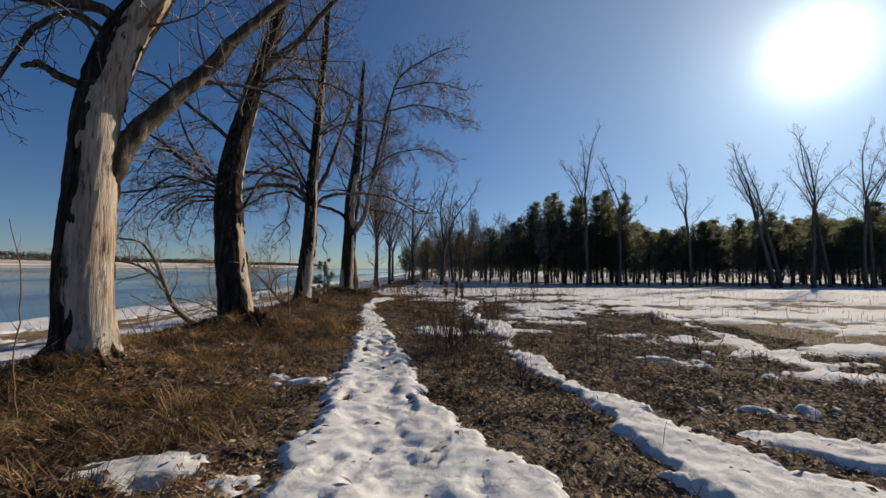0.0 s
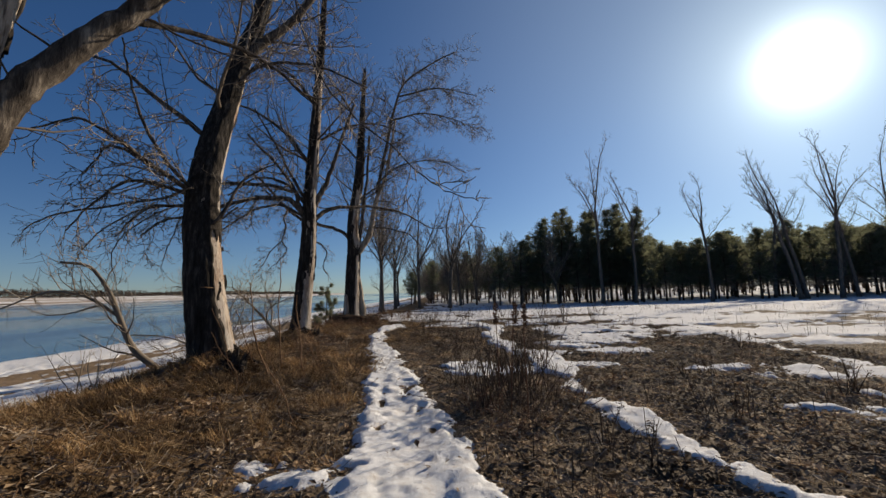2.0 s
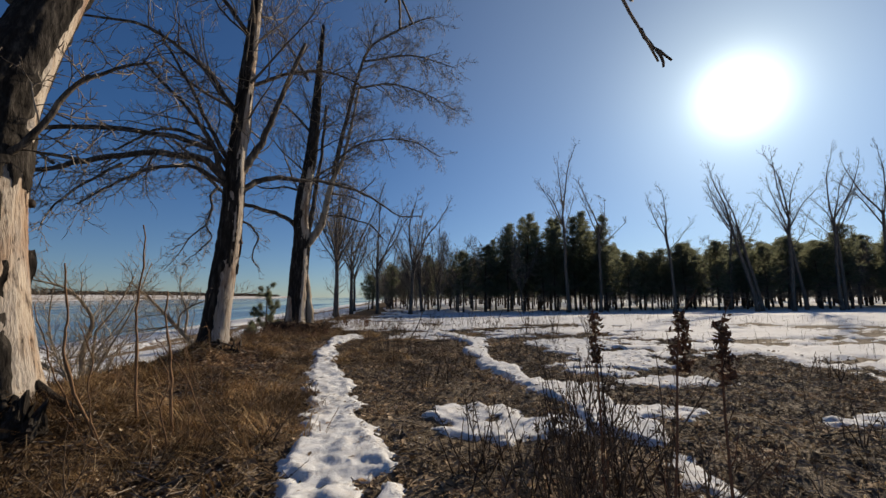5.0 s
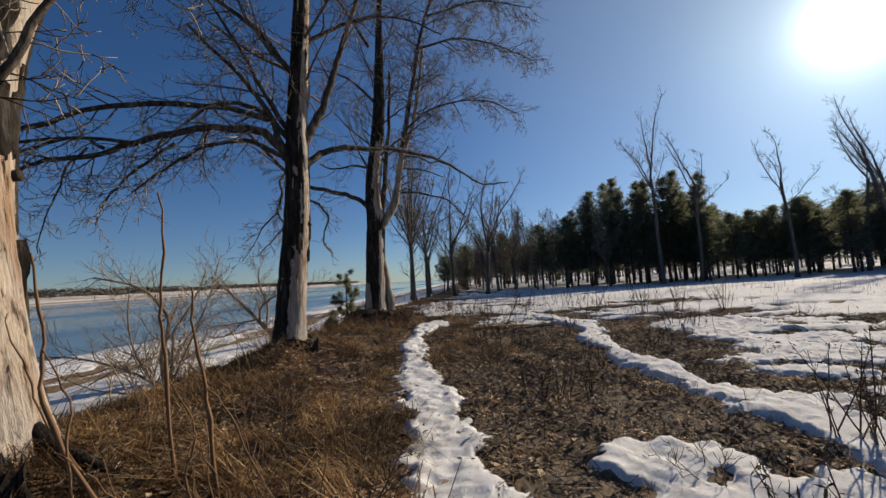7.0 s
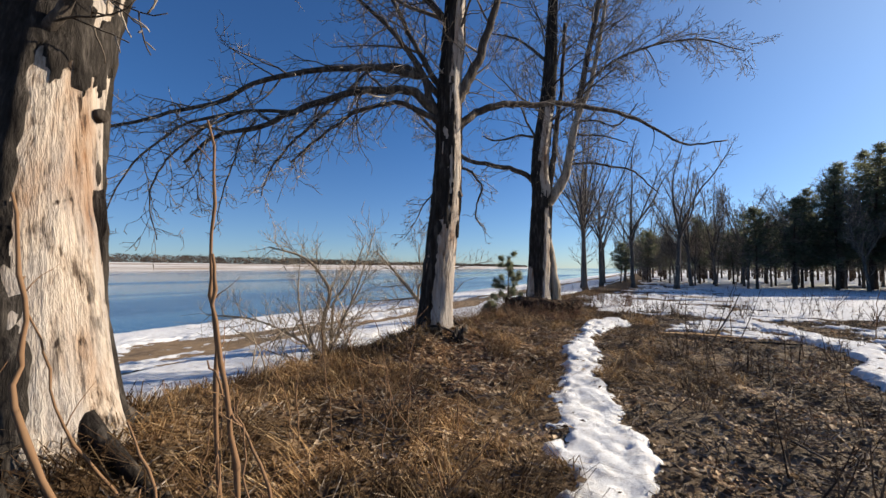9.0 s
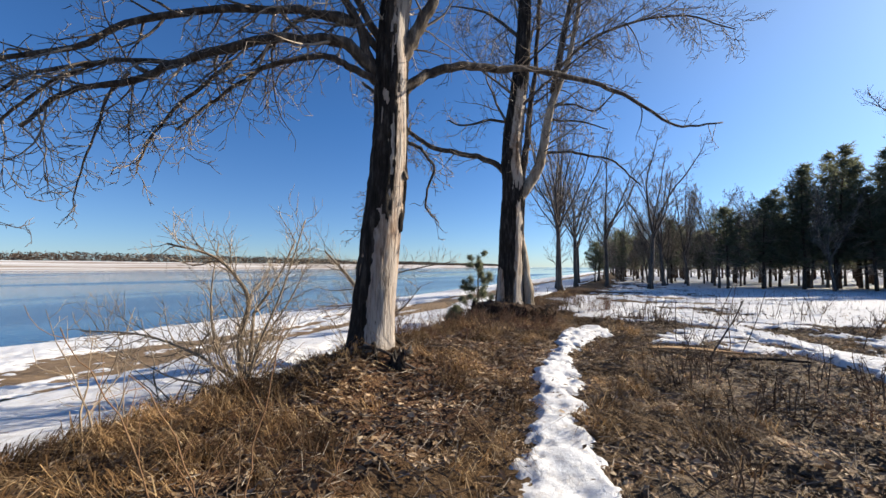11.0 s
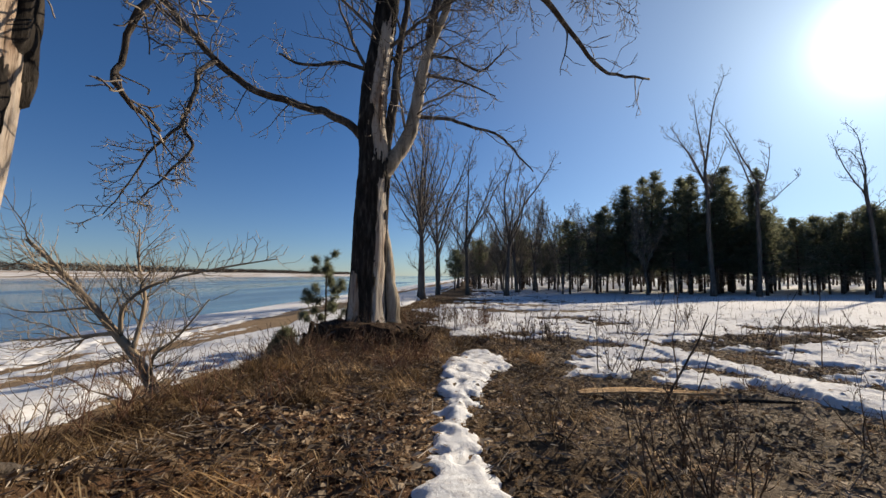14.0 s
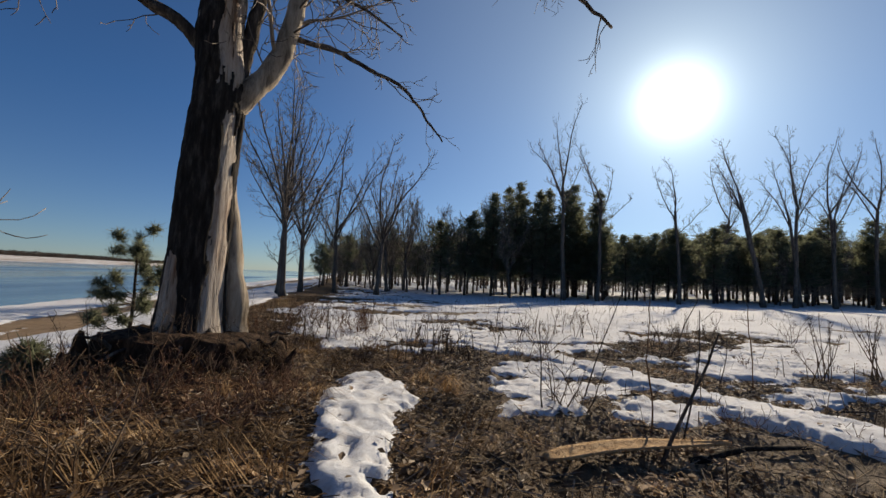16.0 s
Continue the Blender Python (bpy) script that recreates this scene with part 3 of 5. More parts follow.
old_poplar("old poplar with pale stripped trunk, on the river bank",
           [(-4.82, 5.57, 0.1), (-4.85, 5.54, 1.27), (-4.84, 5.55, 2.04), (-4.83, 5.56, 2.82), (-4.81, 5.57, 3.46), (-4.73, 5.65, 4.22), (-4.59, 5.77, 4.87), (-4.39, 5.94, 5.49), (-4.1, 6.2, 6.7), (-3.7, 6.5, 8.6)],
           0.335, 0.12,
           [([(-4.97, 5.62, 2.2), (-4.80, 5.66, 2.62), (-4.64, 5.72, 2.95), (-4.51, 5.84, 3.32), (-4.34, 5.98, 3.74), (-4.03, 6.26, 4.27), (-3.78, 6.48, 4.86), (-3.54, 6.69, 5.41), (-3.17, 7.01, 6.07), (-2.73, 7.39, 6.92)], 0.175, 0.07, 0.7, 1.5),
            ([(-4.85, 5.55, 3.86), (-4.95, 5.46, 3.96), (-5.12, 5.31, 4.06), (-5.26, 5.18, 4.14), (-5.37, 5.08, 4.06)], 0.075, 0.03, 9, 0.3),
            ([(-4.6, 5.78, 4.88), (-4.89, 5.51, 5.10), (-5.21, 5.23, 5.00), (-5.6, 4.9, 4.86), (-6.2, 4.5, 4.5)], 0.085, 0.035, 0.3, 1.1),
            ([(-4.68, 5.7, 4.72), (-5.04, 5.38, 4.87), (-5.25, 5.19, 4.56), (-5.43, 5.03, 4.09), (-5.52, 4.96, 3.5)], 0.05, 0.018, 0.22, 0.8),
            ([(-3.94, 6.35, 4.42), (-3.50, 7.07, 4.70), (-3.00, 7.63, 4.68), (-2.55, 8.15, 4.45), (-2.10, 8.66, 4.72)], 0.035, 0.012, 0.5, 0.6),
            ([(-2.75, 7.38, 6.7), (-2.5, 7.6, 5.2), (-2.0, 7.4, 4.1), (-1.2, 7.0, 3.2), (-0.6, 6.8, 2.65), (-0.2, 6.5, 2.4)], 0.014, 0.005, 0.25, 0.7)],
           lambda a, z: np.maximum(where(half_turn(a, 1.4, 1.0), z < 3.5), half_turn(a, 1.2, 0.75)) + 0.2, 11)

dark_poplar = old_poplar("dark old poplar with a bare wood strip, on the river bank",
           [(-5.0, 10.07, 0.16), (-5.18, 10.05, 1.45), (-5.34, 10.15, 2.55), (-5.44, 10.3, 3.35), (-5.48, 10.5, 4.1), (-5.46, 10.75, 4.9), (-5.40, 11.05, 5.8), (-5.36, 11.35, 6.7), (-5.1, 11.7, 8.1), (-4.8, 12.1, 10.2)],
           0.365, 0.10,
           [([(-5.38, 11.25, 6.4), (-5.3, 11.4, 6.9), (-4.88, 11.60, 7.60), (-4.14, 11.84, 8.39), (-3.50, 12.07, 9.33), (-2.87, 12.31, 10.29)], 0.16, 0.05, 0.4, 2.0),
            ([(-5.46, 10.22, 3.41), (-6.33, 9.79, 3.68), (-6.81, 9.55, 3.32), (-7.16, 9.36, 2.65)], 0.04, 0.012, 0.19, 1.0),
            ([(-5.46, 10.22, 3.41), (-6.45, 9.74, 4.16), (-6.84, 9.55, 4.24), (-7.07, 9.41, 3.68)], 0.04, 0.012, 0.19, 1.0),
            ([(-5.42, 10.22, 3.22), (-6.21, 9.84, 3.19), (-6.68, 9.55, 2.62)], 0.035, 0.012, 0.19, 0.9),
            ([(-5.46, 10.22, 3.41), (-6.11, 9.26, 4.08), (-6.49, 8.69, 4.37), (-6.88, 8.21, 4.08)], 0.04, 0.012, 0.2, 1.0),
            ([(-5.46, 10.22, 3.41), (-5.97, 9.55, 4.27), (-6.16, 9.26, 5.22), (-6.21, 9.07, 6.08)], 0.04, 0.014, 0.2, 0.9),
            ([(-5.30, 10.1, 2.65), (-5.06, 10.12, 2.93), (-4.71, 10.26, 3.69), (-4.01, 10.56, 4.17)], 0.05, 0.012, 0.2, 0.9),
            ([(-5.47, 10.69, 4.72), (-6.37, 10.50, 5.44), (-7.26, 10.31, 6.18), (-8.02, 9.93, 6.37)], 0.06, 0.02, 0.25, 1.2),
            ([(-5.40, 11.16, 6.20), (-4.65, 11.07, 6.68), (-3.55, 11.16, 6.73), (-2.26, 11.41, 6.29)], 0.05, 0.016, 0.25, 1.2)],
           lambda a, z: np.maximum(where(half_turn(a, 1.86, 0.8) - 0.1 * np.clip(1.2 - z, 0, 1), z < 2.4), where(half_turn(a, 2.05, 0.4), (z > 3.0) & (z < 7.5))) - 0.02, 23, flare=0.06)



def loose_bark(tree, x, y, z, seed, high, wide):
    """A dark flake of bark still hanging off the trunk."""
    rng = np.random.RandomState(seed)
    n, k = 9, 4
    v = []
    for side in (0, 1):
        for i in range(n):
            for j in range(k):
                q = (j / (k - 1) - 0.5) * wide * (1 - 0.35 * abs(i / (n - 1) - 0.5)) + 0.006 * rng.randn()
                v.append((x + q * 0.5 + 0.02 * math.sin(i * 0.7), y + q * 0.85 + (0.022 if side else 0) * 0.5, z - high * i / (n - 1) + 0.012 * rng.randn()))
    m = n * k
    f = []
    for i in range(n - 1):
        for j in range(k - 1):
            a = i * k + j
            f += [[a, a + 1, a + k + 1, a + k], [m + a, m + a + k, m + a + k + 1, m + a + 1]]
        a = i * k
        f += [[a, a + k, m + a + k, m + a], [a + k - 1, m + a + k - 1, m + a + 2 * k - 1, a + 2 * k - 1]]
    me = mesh_from("loose_bark", np.array(v) - np.array(tree.location), f, BARK, False)
    part("loose_bark", me, tree, "dark hanging flake of bark")


loose_bark(dark_poplar, -4.99, 10.27, 1.86, 3, 0.5, 0.15)
loose_bark(dark_poplar, -4.81, 9.83, 1.72, 5, 0.36, 0.05)

arching_poplar = old_poplar("half stripped old poplar with long arching limbs",
           [(-5.23, 15.26, 0.05), (-5.16, 15.31, 1.20), (-5.08, 15.36, 2.13), (-5.02, 15.40, 3.15), (-5.01, 15.40, 3.95), (-5.00, 15.42, 4.52), (-4.95, 15.44, 5.17), (-4.88, 15.47, 6.4), (-4.75, 15.5, 8.5), (-4.55, 15.6, 12.4)],
           0.275, 0.03,
           [([(-5.1, 15.35, 4.0), (-5.29, 15.22, 4.2), (-5.54, 15.05, 4.44), (-5.85, 14.84, 4.49), (-6.34, 14.52, 4.45), (-7.19, 13.94, 4.04), (-7.68, 13.62, 3.81), (-8.25, 13.23, 3.63), (-8.69, 12.94, 3.21)], 0.10, 0.022, 0.30, 1.4),
            ([(-5.1, 15.35, 3.9), (-5.32, 15.20, 4.06), (-5.60, 15.01, 4.27), (-5.97, 14.76, 4.29), (-6.39, 14.48, 4.12), (-6.85, 14.17, 3.71), (-7.29, 13.88, 3.27)], 0.06, 0.015, 0.26, 1.2),
            ([(-5.1, 15.35, 4.1), (-5.26, 15.24, 4.29), (-5.35, 15.18, 4.72), (-5.58, 15.03, 5.17), (-5.86, 14.83, 5.61), (-6.6, 14.4, 6.5)], 0.085, 0.03, 0.35, 1.4),
            ([(-5.0, 15.42, 3.8), (-4.91, 15.50, 3.91), (-4.69, 15.77, 4.16), (-4.33, 16.19, 4.39), (-3.87, 16.70, 4.52), (-3.29, 17.33, 4.64), (-2.47, 18.18, 4.61), (-1.84, 18.81, 4.39), (-1.20, 19.43, 4.10), (-0.33, 20.03, 4.19)], 0.085, 0.016, 0.5, 0.9),
            ([(-5.0, 15.4, 3.95), (-4.95, 15.45, 4.12), (-4.77, 15.57, 4.46), (-4.62, 15.67, 4.80), (-4.47, 15.77, 5.24), (-4.2, 15.9, 6.1), (-3.7, 16.2, 8.0)], 0.13, 0.05, 0.4, 1.5),
            ([(-5.0, 15.42, 3.3), (-4.92, 15.52, 3.25), (-4.75, 15.66, 3.13), (-4.63, 15.76, 2.93), (-4.70, 15.71, 2.60), (-4.69, 15.72, 2.28), (-4.57, 15.82, 2.07)], 0.03, 0.01, 0.22, 0.5),
            ([(-7.19, 13.94, 4.04), (-7.94, 13.56, 4.04), (-8.94, 12.94, 3.71), (-9.64, 12.50, 2.95), (-9.97, 12.29, 2.02)], 0.035, 0.008, 0.28, 0.9),
            ([(-7.6, 13.7, 3.9), (-7.97, 13.54, 4.00), (-8.58, 13.16, 3.66), (-9.07, 12.85, 3.15), (-9.28, 12.73, 2.52), (-9.16, 12.80, 1.84)], 0.03, 0.008, 0.28, 0.9),
            ([(-7.8, 13.6, 3.9), (-8.08, 13.48, 3.44), (-8.22, 13.39, 2.84), (-8.28, 13.35, 2.17)], 0.022, 0.007, 0.2, 0.6),
            ([(-5.4, 15.1, 4.75), (-6.42, 14.51, 4.89), (-7.51, 13.83, 4.73), (-8.37, 13.29, 4.30), (-9.30, 12.71, 4.01), (-10.29, 12.09, 3.64), (-10.64, 11.87, 3.30)], 0.06, 0.012, 0.3, 1.1),
            ([(-6.79, 14.29, 4.11), (-7.29, 13.97, 3.60), (-7.65, 13.75, 3.09), (-7.79, 13.66, 2.58)], 0.03, 0.008, 0.2, 0.7),
            ([(-4.9, 15.4, 7.9), (-5.70, 15.12, 8.83), (-6.46, 14.87, 9.13), (-7.4, 14.5, 8.8)], 0.055, 0.02, 0.3, 1.4),
            ([(-5.05, 15.35, 4.4), (-5.5, 15.2, 5.3), (-6.02, 15.01, 6.41), (-6.60, 14.82, 7.40)], 0.06, 0.02, 0.3, 1.4),
            ([(-5.05, 15.35, 4.3), (-5.7, 15.3, 5.0), (-6.72, 15.4, 5.3), (-7.6, 15.3, 4.7)], 0.06, 0.02, 0.34, 1.3),
            ([(-4.9, 15.45, 5.6), (-5.6, 15.1, 6.6), (-6.8, 14.7, 7.4), (-8.0, 14.3, 7.4)], 0.06, 0.02, 0.35, 1.3),
            ([(-4.85, 15.5, 6.5), (-4.0, 16.0, 7.2), (-3.0, 16.4, 7.5), (-1.9, 16.8, 7.2)], 0.05, 0.016, 0.4, 1.2)],
           lambda a, z: np.maximum(where(half_turn(a, 1.5, 1.15) + 0.12, z < 2.2), where(half_turn(a, 1.45, 0.95) * 0.5 - 0.12, z < 9)), 37, 1.3, fine=0.0058)

old_poplar("old poplar forked into pale stems, on a root mound",
           [(-5.17, 22.02, 0.05), (-5.14, 22.03, 1.37), (-5.11, 22.04, 2.21), (-5.07, 22.05, 2.97), (-5.03, 22.06, 3.68), (-5.08, 22.05, 4.39), (-5.02, 22.07, 5.40), (-4.89, 22.11, 6.33), (-4.77, 22.15, 7.40), (-4.70, 22.17, 8.73), (-4.5, 22.3, 13.0)],
           0.37, 0.03,
           [([(-5.0, 22.08, 3.1), (-4.88, 22.11, 3.36), (-4.61, 22.19, 3.72), (-4.29, 22.29, 4.24), (-4.14, 22.34, 5.08), (-4.01, 22.38, 5.86), (-3.71, 22.47, 6.69), (-3.39, 22.57, 7.61), (-2.9, 22.8, 10.5)], 0.20, 0.05, 0.4, 1.7),
            ([(-4.95, 22.1, 3.6), (-4.88, 22.15, 3.9), (-4.79, 22.2, 4.54), (-4.71, 22.25, 5.45), (-4.60, 22.3, 6.39), (-4.50, 22.4, 7.47), (-4.4, 22.6, 9.5)], 0.12, 0.05, 0.5, 1.4),
            ([(-5.15, 22.0, 4.0), (-5.31, 21.98, 4.15), (-5.63, 21.88, 4.48), (-6.12, 21.73, 4.73), (-6.77, 21.53, 4.92), (-7.5, 21.2, 5.15), (-8.2, 21.0, 5.75), (-8.9, 20.9, 6.5), (-9.6, 20.8, 7.2)], 0.095, 0.05, 0.5, 1.1),
            ([(-5.05, 22.05, 5.5), (-5.20, 22.01, 5.62), (-5.68, 21.86, 5.73), (-6.43, 21.63, 5.59), (-6.90, 21.49, 5.77)], 0.055, 0.02, 0.4, 1.0),
            ([(-4.2, 22.3, 4.7), (-4.11, 22.35, 4.74), (-3.33, 22.59, 4.67), (-2.40, 22.88, 4.43), (-1.96, 23.01, 4.00), (-1.65, 23.11, 3.64)], 0.05, 0.014, 0.5, 0.8),
            ([(-4.1, 22.36, 5.6), (-4.02, 22.38, 5.62), (-3.24, 22.62, 5.52), (-2.53, 22.84, 5.26)], 0.045, 0.014, 0.4, 0.9),
            ([(-3.98, 22.4, 6.0), (-3.87, 22.42, 6.06), (-3.36, 22.58, 5.97), (-2.77, 22.76, 5.80), (-2.18, 22.94, 6.50)], 0.04, 0.014, 0.4, 0.9),
            ([(-3.95, 22.4, 6.4), (-3.57, 22.40, 8.23), (-3.05, 22.52, 10.52), (-2.45, 22.66, 12.3), (-0.87, 23.03, 13.6), (0.43, 23.33, 14.4)], 0.1, 0.02, 0.35, 1.8),
            ([(-3.1, 22.52, 10.3), (-1.51, 23.22, 10.9), (0.14, 23.95, 10.8), (1.71, 24.65, 10.4)], 0.05, 0.014, 0.3, 1.5),
            ([(-2.76, 22.59, 11.6), (-0.85, 22.69, 12.0), (1.25, 22.83, 11.6)], 0.05, 0.014, 0.3, 1.5),
            ([(-3.95, 22.31, 6.9), (-2.71, 22.60, 7.9), (-0.82, 23.04, 8.2), (0.6, 23.2, 7.6)], 0.05, 0.014, 0.3, 1.4),
            ([(-5.0, 22.1, 10.3), (-6.09, 21.82, 12.2), (-6.97, 21.62, 12.9)], 0.06, 0.014, 0.35, 1.5),
            ([(-4.75, 22.1, 8.0), (-5.9, 22.4, 9.3), (-7.2, 22.3, 9.8)], 0.06, 0.014, 0.35, 1.5),
            ([(-7.9, 21.1, 5.45), (-7.95, 20.7, 5.0), (-7.75, 20.3, 4.4), (-7.85, 20.2, 3.8), (-7.6, 20.1, 3.3), (-7.9, 20.0, 2.9), (-8.3, 20.0, 2.5)], 0.05, 0.012, 0.26, 0.8),
            ([(-7.8, 20.25, 3.9), (-8.2, 20.1, 3.5), (-8.5, 20.0, 2.9), (-8.9, 19.9, 2.3)], 0.03, 0.008, 0.25, 0.7),
            ([(-7.3, 20.6, 4.95), (-7.9, 20.1, 5.5), (-8.6, 19.8, 6.0)], 0.03, 0.012, 0.25, 0.9),
            ([(-4.66, 22.2, 0.1), (-4.67, 22.2, 0.53), (-4.74, 22.18, 1.38), (-4.85, 22.14, 2.23), (-4.94, 22.1, 2.98)], 0.2, 0.15, 9, 0.2)],
           lambda a, z: np.maximum(np.maximum(where(half_turn(a, 1.02, 0.45), z < 3.3), where(half_turn(a, -0.75, 0.4), z < 1.3)), where(half_turn(a, 1.0, 1.1), (z > 3.8) & (z < 6.5))), 53, 1.6)


def burl(tree, x, y, z, way, seed, r, long):
    """The stub of a lost limb: a short thick collar with a hollow end."""
    rng = np.random.RandomState(seed)
    w = unit(np.array(way, float))
    at = np.array([0.0, 0.35, 0.7, 0.92, 1.0, 0.96, 0.8]) * long
    t = Tubes()
    t.add(np.array([x, y, z]) - np.array(tree.location) + at[:, None] * w, r * np.array([1.5, 1.12, 1.0, 1.04, 0.86, 0.62, 0.4]), 14, 0.16, rng)
    part("limb_stub", t.mesh("limb_stub", LIMB_BARK), tree, "hollow grey stub of a lost limb")


burl(arching_poplar, -4.92, 15.42, 2.62, (1, 0.15, 0.35), 4, 0.065, 0.15)
burl(arching_poplar, -5.0, 15.22, 1.75, (1, -0.6, 0.2), 5, 0.035, 0.07)
burl(dark_poplar, -5.2, 10.25, 2.35, (1, 0.5, 0.2), 6, 0.045, 0.2)

snag = Tubes()
snag.add(np.array([(-4.95, 9.9, 1.595), (-4.87, 9.76, 1.60), (-4.91, 9.66, 1.605), (-4.97, 9.52, 1.615)]) - np.array(dark_poplar.location), [0.007, 0.008, 0.008, 0.006], 6)
part("spike", snag.mesh("spike", SHOOT), dark_poplar, "thin rusty-brown spike stuck in the wood")


# ---- bare trees farther off ----
def tall_tree(name, label, group, seed, high, r0, forks, fork_at, lean=(0, 0), reach=1.6, mat=None, first=0.35, every=0.7):
    """A slim bare tree that parts into several rising stems."""
    rng = np.random.RandomState(seed)
    tree = tagged(new(name), label, "tree", group)
    bole = wander(rng, (0, 0, -0.15), (lean[0], lean[1], 1), high * fork_at, 8, 0.07)
    stem, crown = Tubes(), Tubes()
    rr = r0 * np.linspace(1, 0.72, 9)
    rr[0] *= 1.45
    stem.add(bole, rr, 9, 0.1, rng)
    part("trunk", stem.mesh("trunk", mat), tree)
    for k in range(forks):
        a = 2 * np.pi * (k + rng.rand() * 0.6) / forks
        low = k % 4
        out = 0.15 + 0.2 * rng.rand() + 0.16 * low
        lp = wander(rng, bole[-1 - (low > 0) - (low > 2)], (math.cos(a) * out + lean[0], math.sin(a) * out + lean[1], 1), high * (1 - fork_at) * (0.75 + 0.3 * rng.rand()) * (1 - 0.1 * low), 8, 0.2, -0.07)
        lr = np.linspace(r0 * (0.5 - 0.08 * low), 0.02, 9)
        limb = Tubes()
        limb.add(lp, lr, 6, 0.1, rng)
        part("limb", limb.mesh("limb", mat), tree)
        sprout(crown, rng, lp, lr, every * 0.62, reach, 2, -0.06, 0.2, 0.12, 0.6, 0.014)
    sprout(crown, rng, bole, rr, every * 0.9, reach * 1.1, 2, 0.05, 0.3, first, 0.3, 0.012)
    part("crown", crown.mesh("crown", TWIG), tree, "bare fine twigs", "stuff")
    return tree


def stand(proto, x, y, turn=0.0, size=1.0):
    m = pose(x, y, float(height(x, y)), 0, 0, turn)
    proto.scale = (size,) * 3
    return copy_thing(proto, m)


def settle(proto, x, y, turn=0.0):
    proto.matrix_basis = pose(x, y, float(height(x, y)), 0, 0, turn) @ Matrix.Diagonal((*proto.scale, 1))


BANK = "bare trees along the bank beyond"
bank_a = tall_tree("bare_tree", "slim bare grey tree standing on the bank", BANK, 3, 15.5, 0.19, 6, 0.36, (0.02, 0), 1.5, GREY_BARK, 0.3, 0.5)
bank_b = tall_tree("bare_tree", "bare grey tree with rising stems in the snow", BANK, 8, 16, 0.21, 6, 0.34, (-0.03, 0), 1.6, GREY_BARK, 0.3, 0.5)
bank_c = tall_tree("bare_tree", "twin-stemmed bare grey tree in the snow", BANK, 14, 14.5, 0.23, 7, 0.36, (0.03, 0), 1.6, GREY_BARK, 0.3, 0.5)
for proto, x, y, turn, size in [(bank_a, -9.0, 54.5, 40, 1.25), (bank_a, -8.1, 50.5, 160, 1.2), (bank_b, -7.4, 57, 80, 1.1), (bank_c, 1.6, 66, 250, 1.0), (bank_a, 4.5, 72, 20, 0.95), (bank_b, 8.0, 76, 210, 0.9),
                                (bank_b, -8.6, 70, 300, 1.0), (bank_c, -6.5, 78, 30, 0.9), (bank_a, -3, 80, 100, 0.95)]:
    stand(proto, x, y, turn, size)
bank_a.scale, bank_b.scale, bank_c.scale = (1.15,) * 3, (1.1,) * 3, (1.12,) * 3
settle(bank_a, -7.6, 47.5, 200)
settle(bank_b, -4.3, 59, 0)
settle(bank_c, -0.2, 58, 20)

FIELD = "tall bare trees before the pine wood"
field_a = tall_tree("tall_poplar", "tall bare poplar with upswept crown in the snow", FIELD, 21, 23, 0.24, 5, 0.56, (0.01, 0), 1.7, GREY_BARK, 0.8, 0.55)
field_b = tall_tree("tall_poplar", "tall bare poplar with a few rising limbs", FIELD, 33, 20, 0.21, 4, 0.58, (-0.02, 0), 1.6, GREY_BARK, 0.75, 0.55)
field_c = tall_tree("tall_poplar", "leaning bare poplar before the pine wood", FIELD, 41, 22, 0.23, 4, 0.56, (-0.12, 0), 1.7, GREY_BARK, 0.7, 0.55)
for proto, x, y, turn, size in [(field_b, 25, 58, 70, 1.0), (field_b, 33.4, 55, 10, 0.93), (field_c, 45.5, 55, 0, 0.95), (field_a, 49, 54, 130, 0.95), (field_c, 54, 57, 20, 0.95), (field_b, 57, 55, 200, 1.0),
                                (field_a, 60, 57, 250, 1.0), (field_a, 66, 56, 40, 1.05), (field_b, 73, 57, 90, 1.0), (field_c, 79, 55, 10, 1.0), (field_a, 87, 60, 70, 1.0)]:
    stand(proto, x, y, turn, size)
field_a.scale = field_b.scale = field_c.scale = (1, 1, 1)
settle(field_a, 20.4, 57.5, 0)
settle(field_b, 47.0, 62, 120)
settle(field_c, 43.0, 53, 350)


# ---- the pine wood ----
def tuft_cloud(rng, centres, size, per, flat=0.6, slim=0.13):
    """Needle tufts: bunches of long thin triangles round each centre."""
    c = np.repeat(np.asarray(centres), per, 0)
    n = len(c)
    d = rng.randn(n, 3) * np.array([1, 1, flat])
    d[:, 2] += 0.25
    d /= np.linalg.norm(d, axis=1)[:, None]
    s = size * (0.6 + 0.8 * rng.rand(n))[:, None]
    w = np.cross(d, rng.randn(n, 3))
    w /= np.linalg.norm(w, axis=1)[:, None]
    c = c + rng.randn(n, 3) * size * 0.35
    v = np.stack([c - d * s * 0.3, c + d * s * 0.25 + w * s * slim, c + d * s, c + d * s * 0.25 - w * s * slim], 1).reshape(-1, 3)
    return v, np.arange(n * 4).reshape(-1, 4)


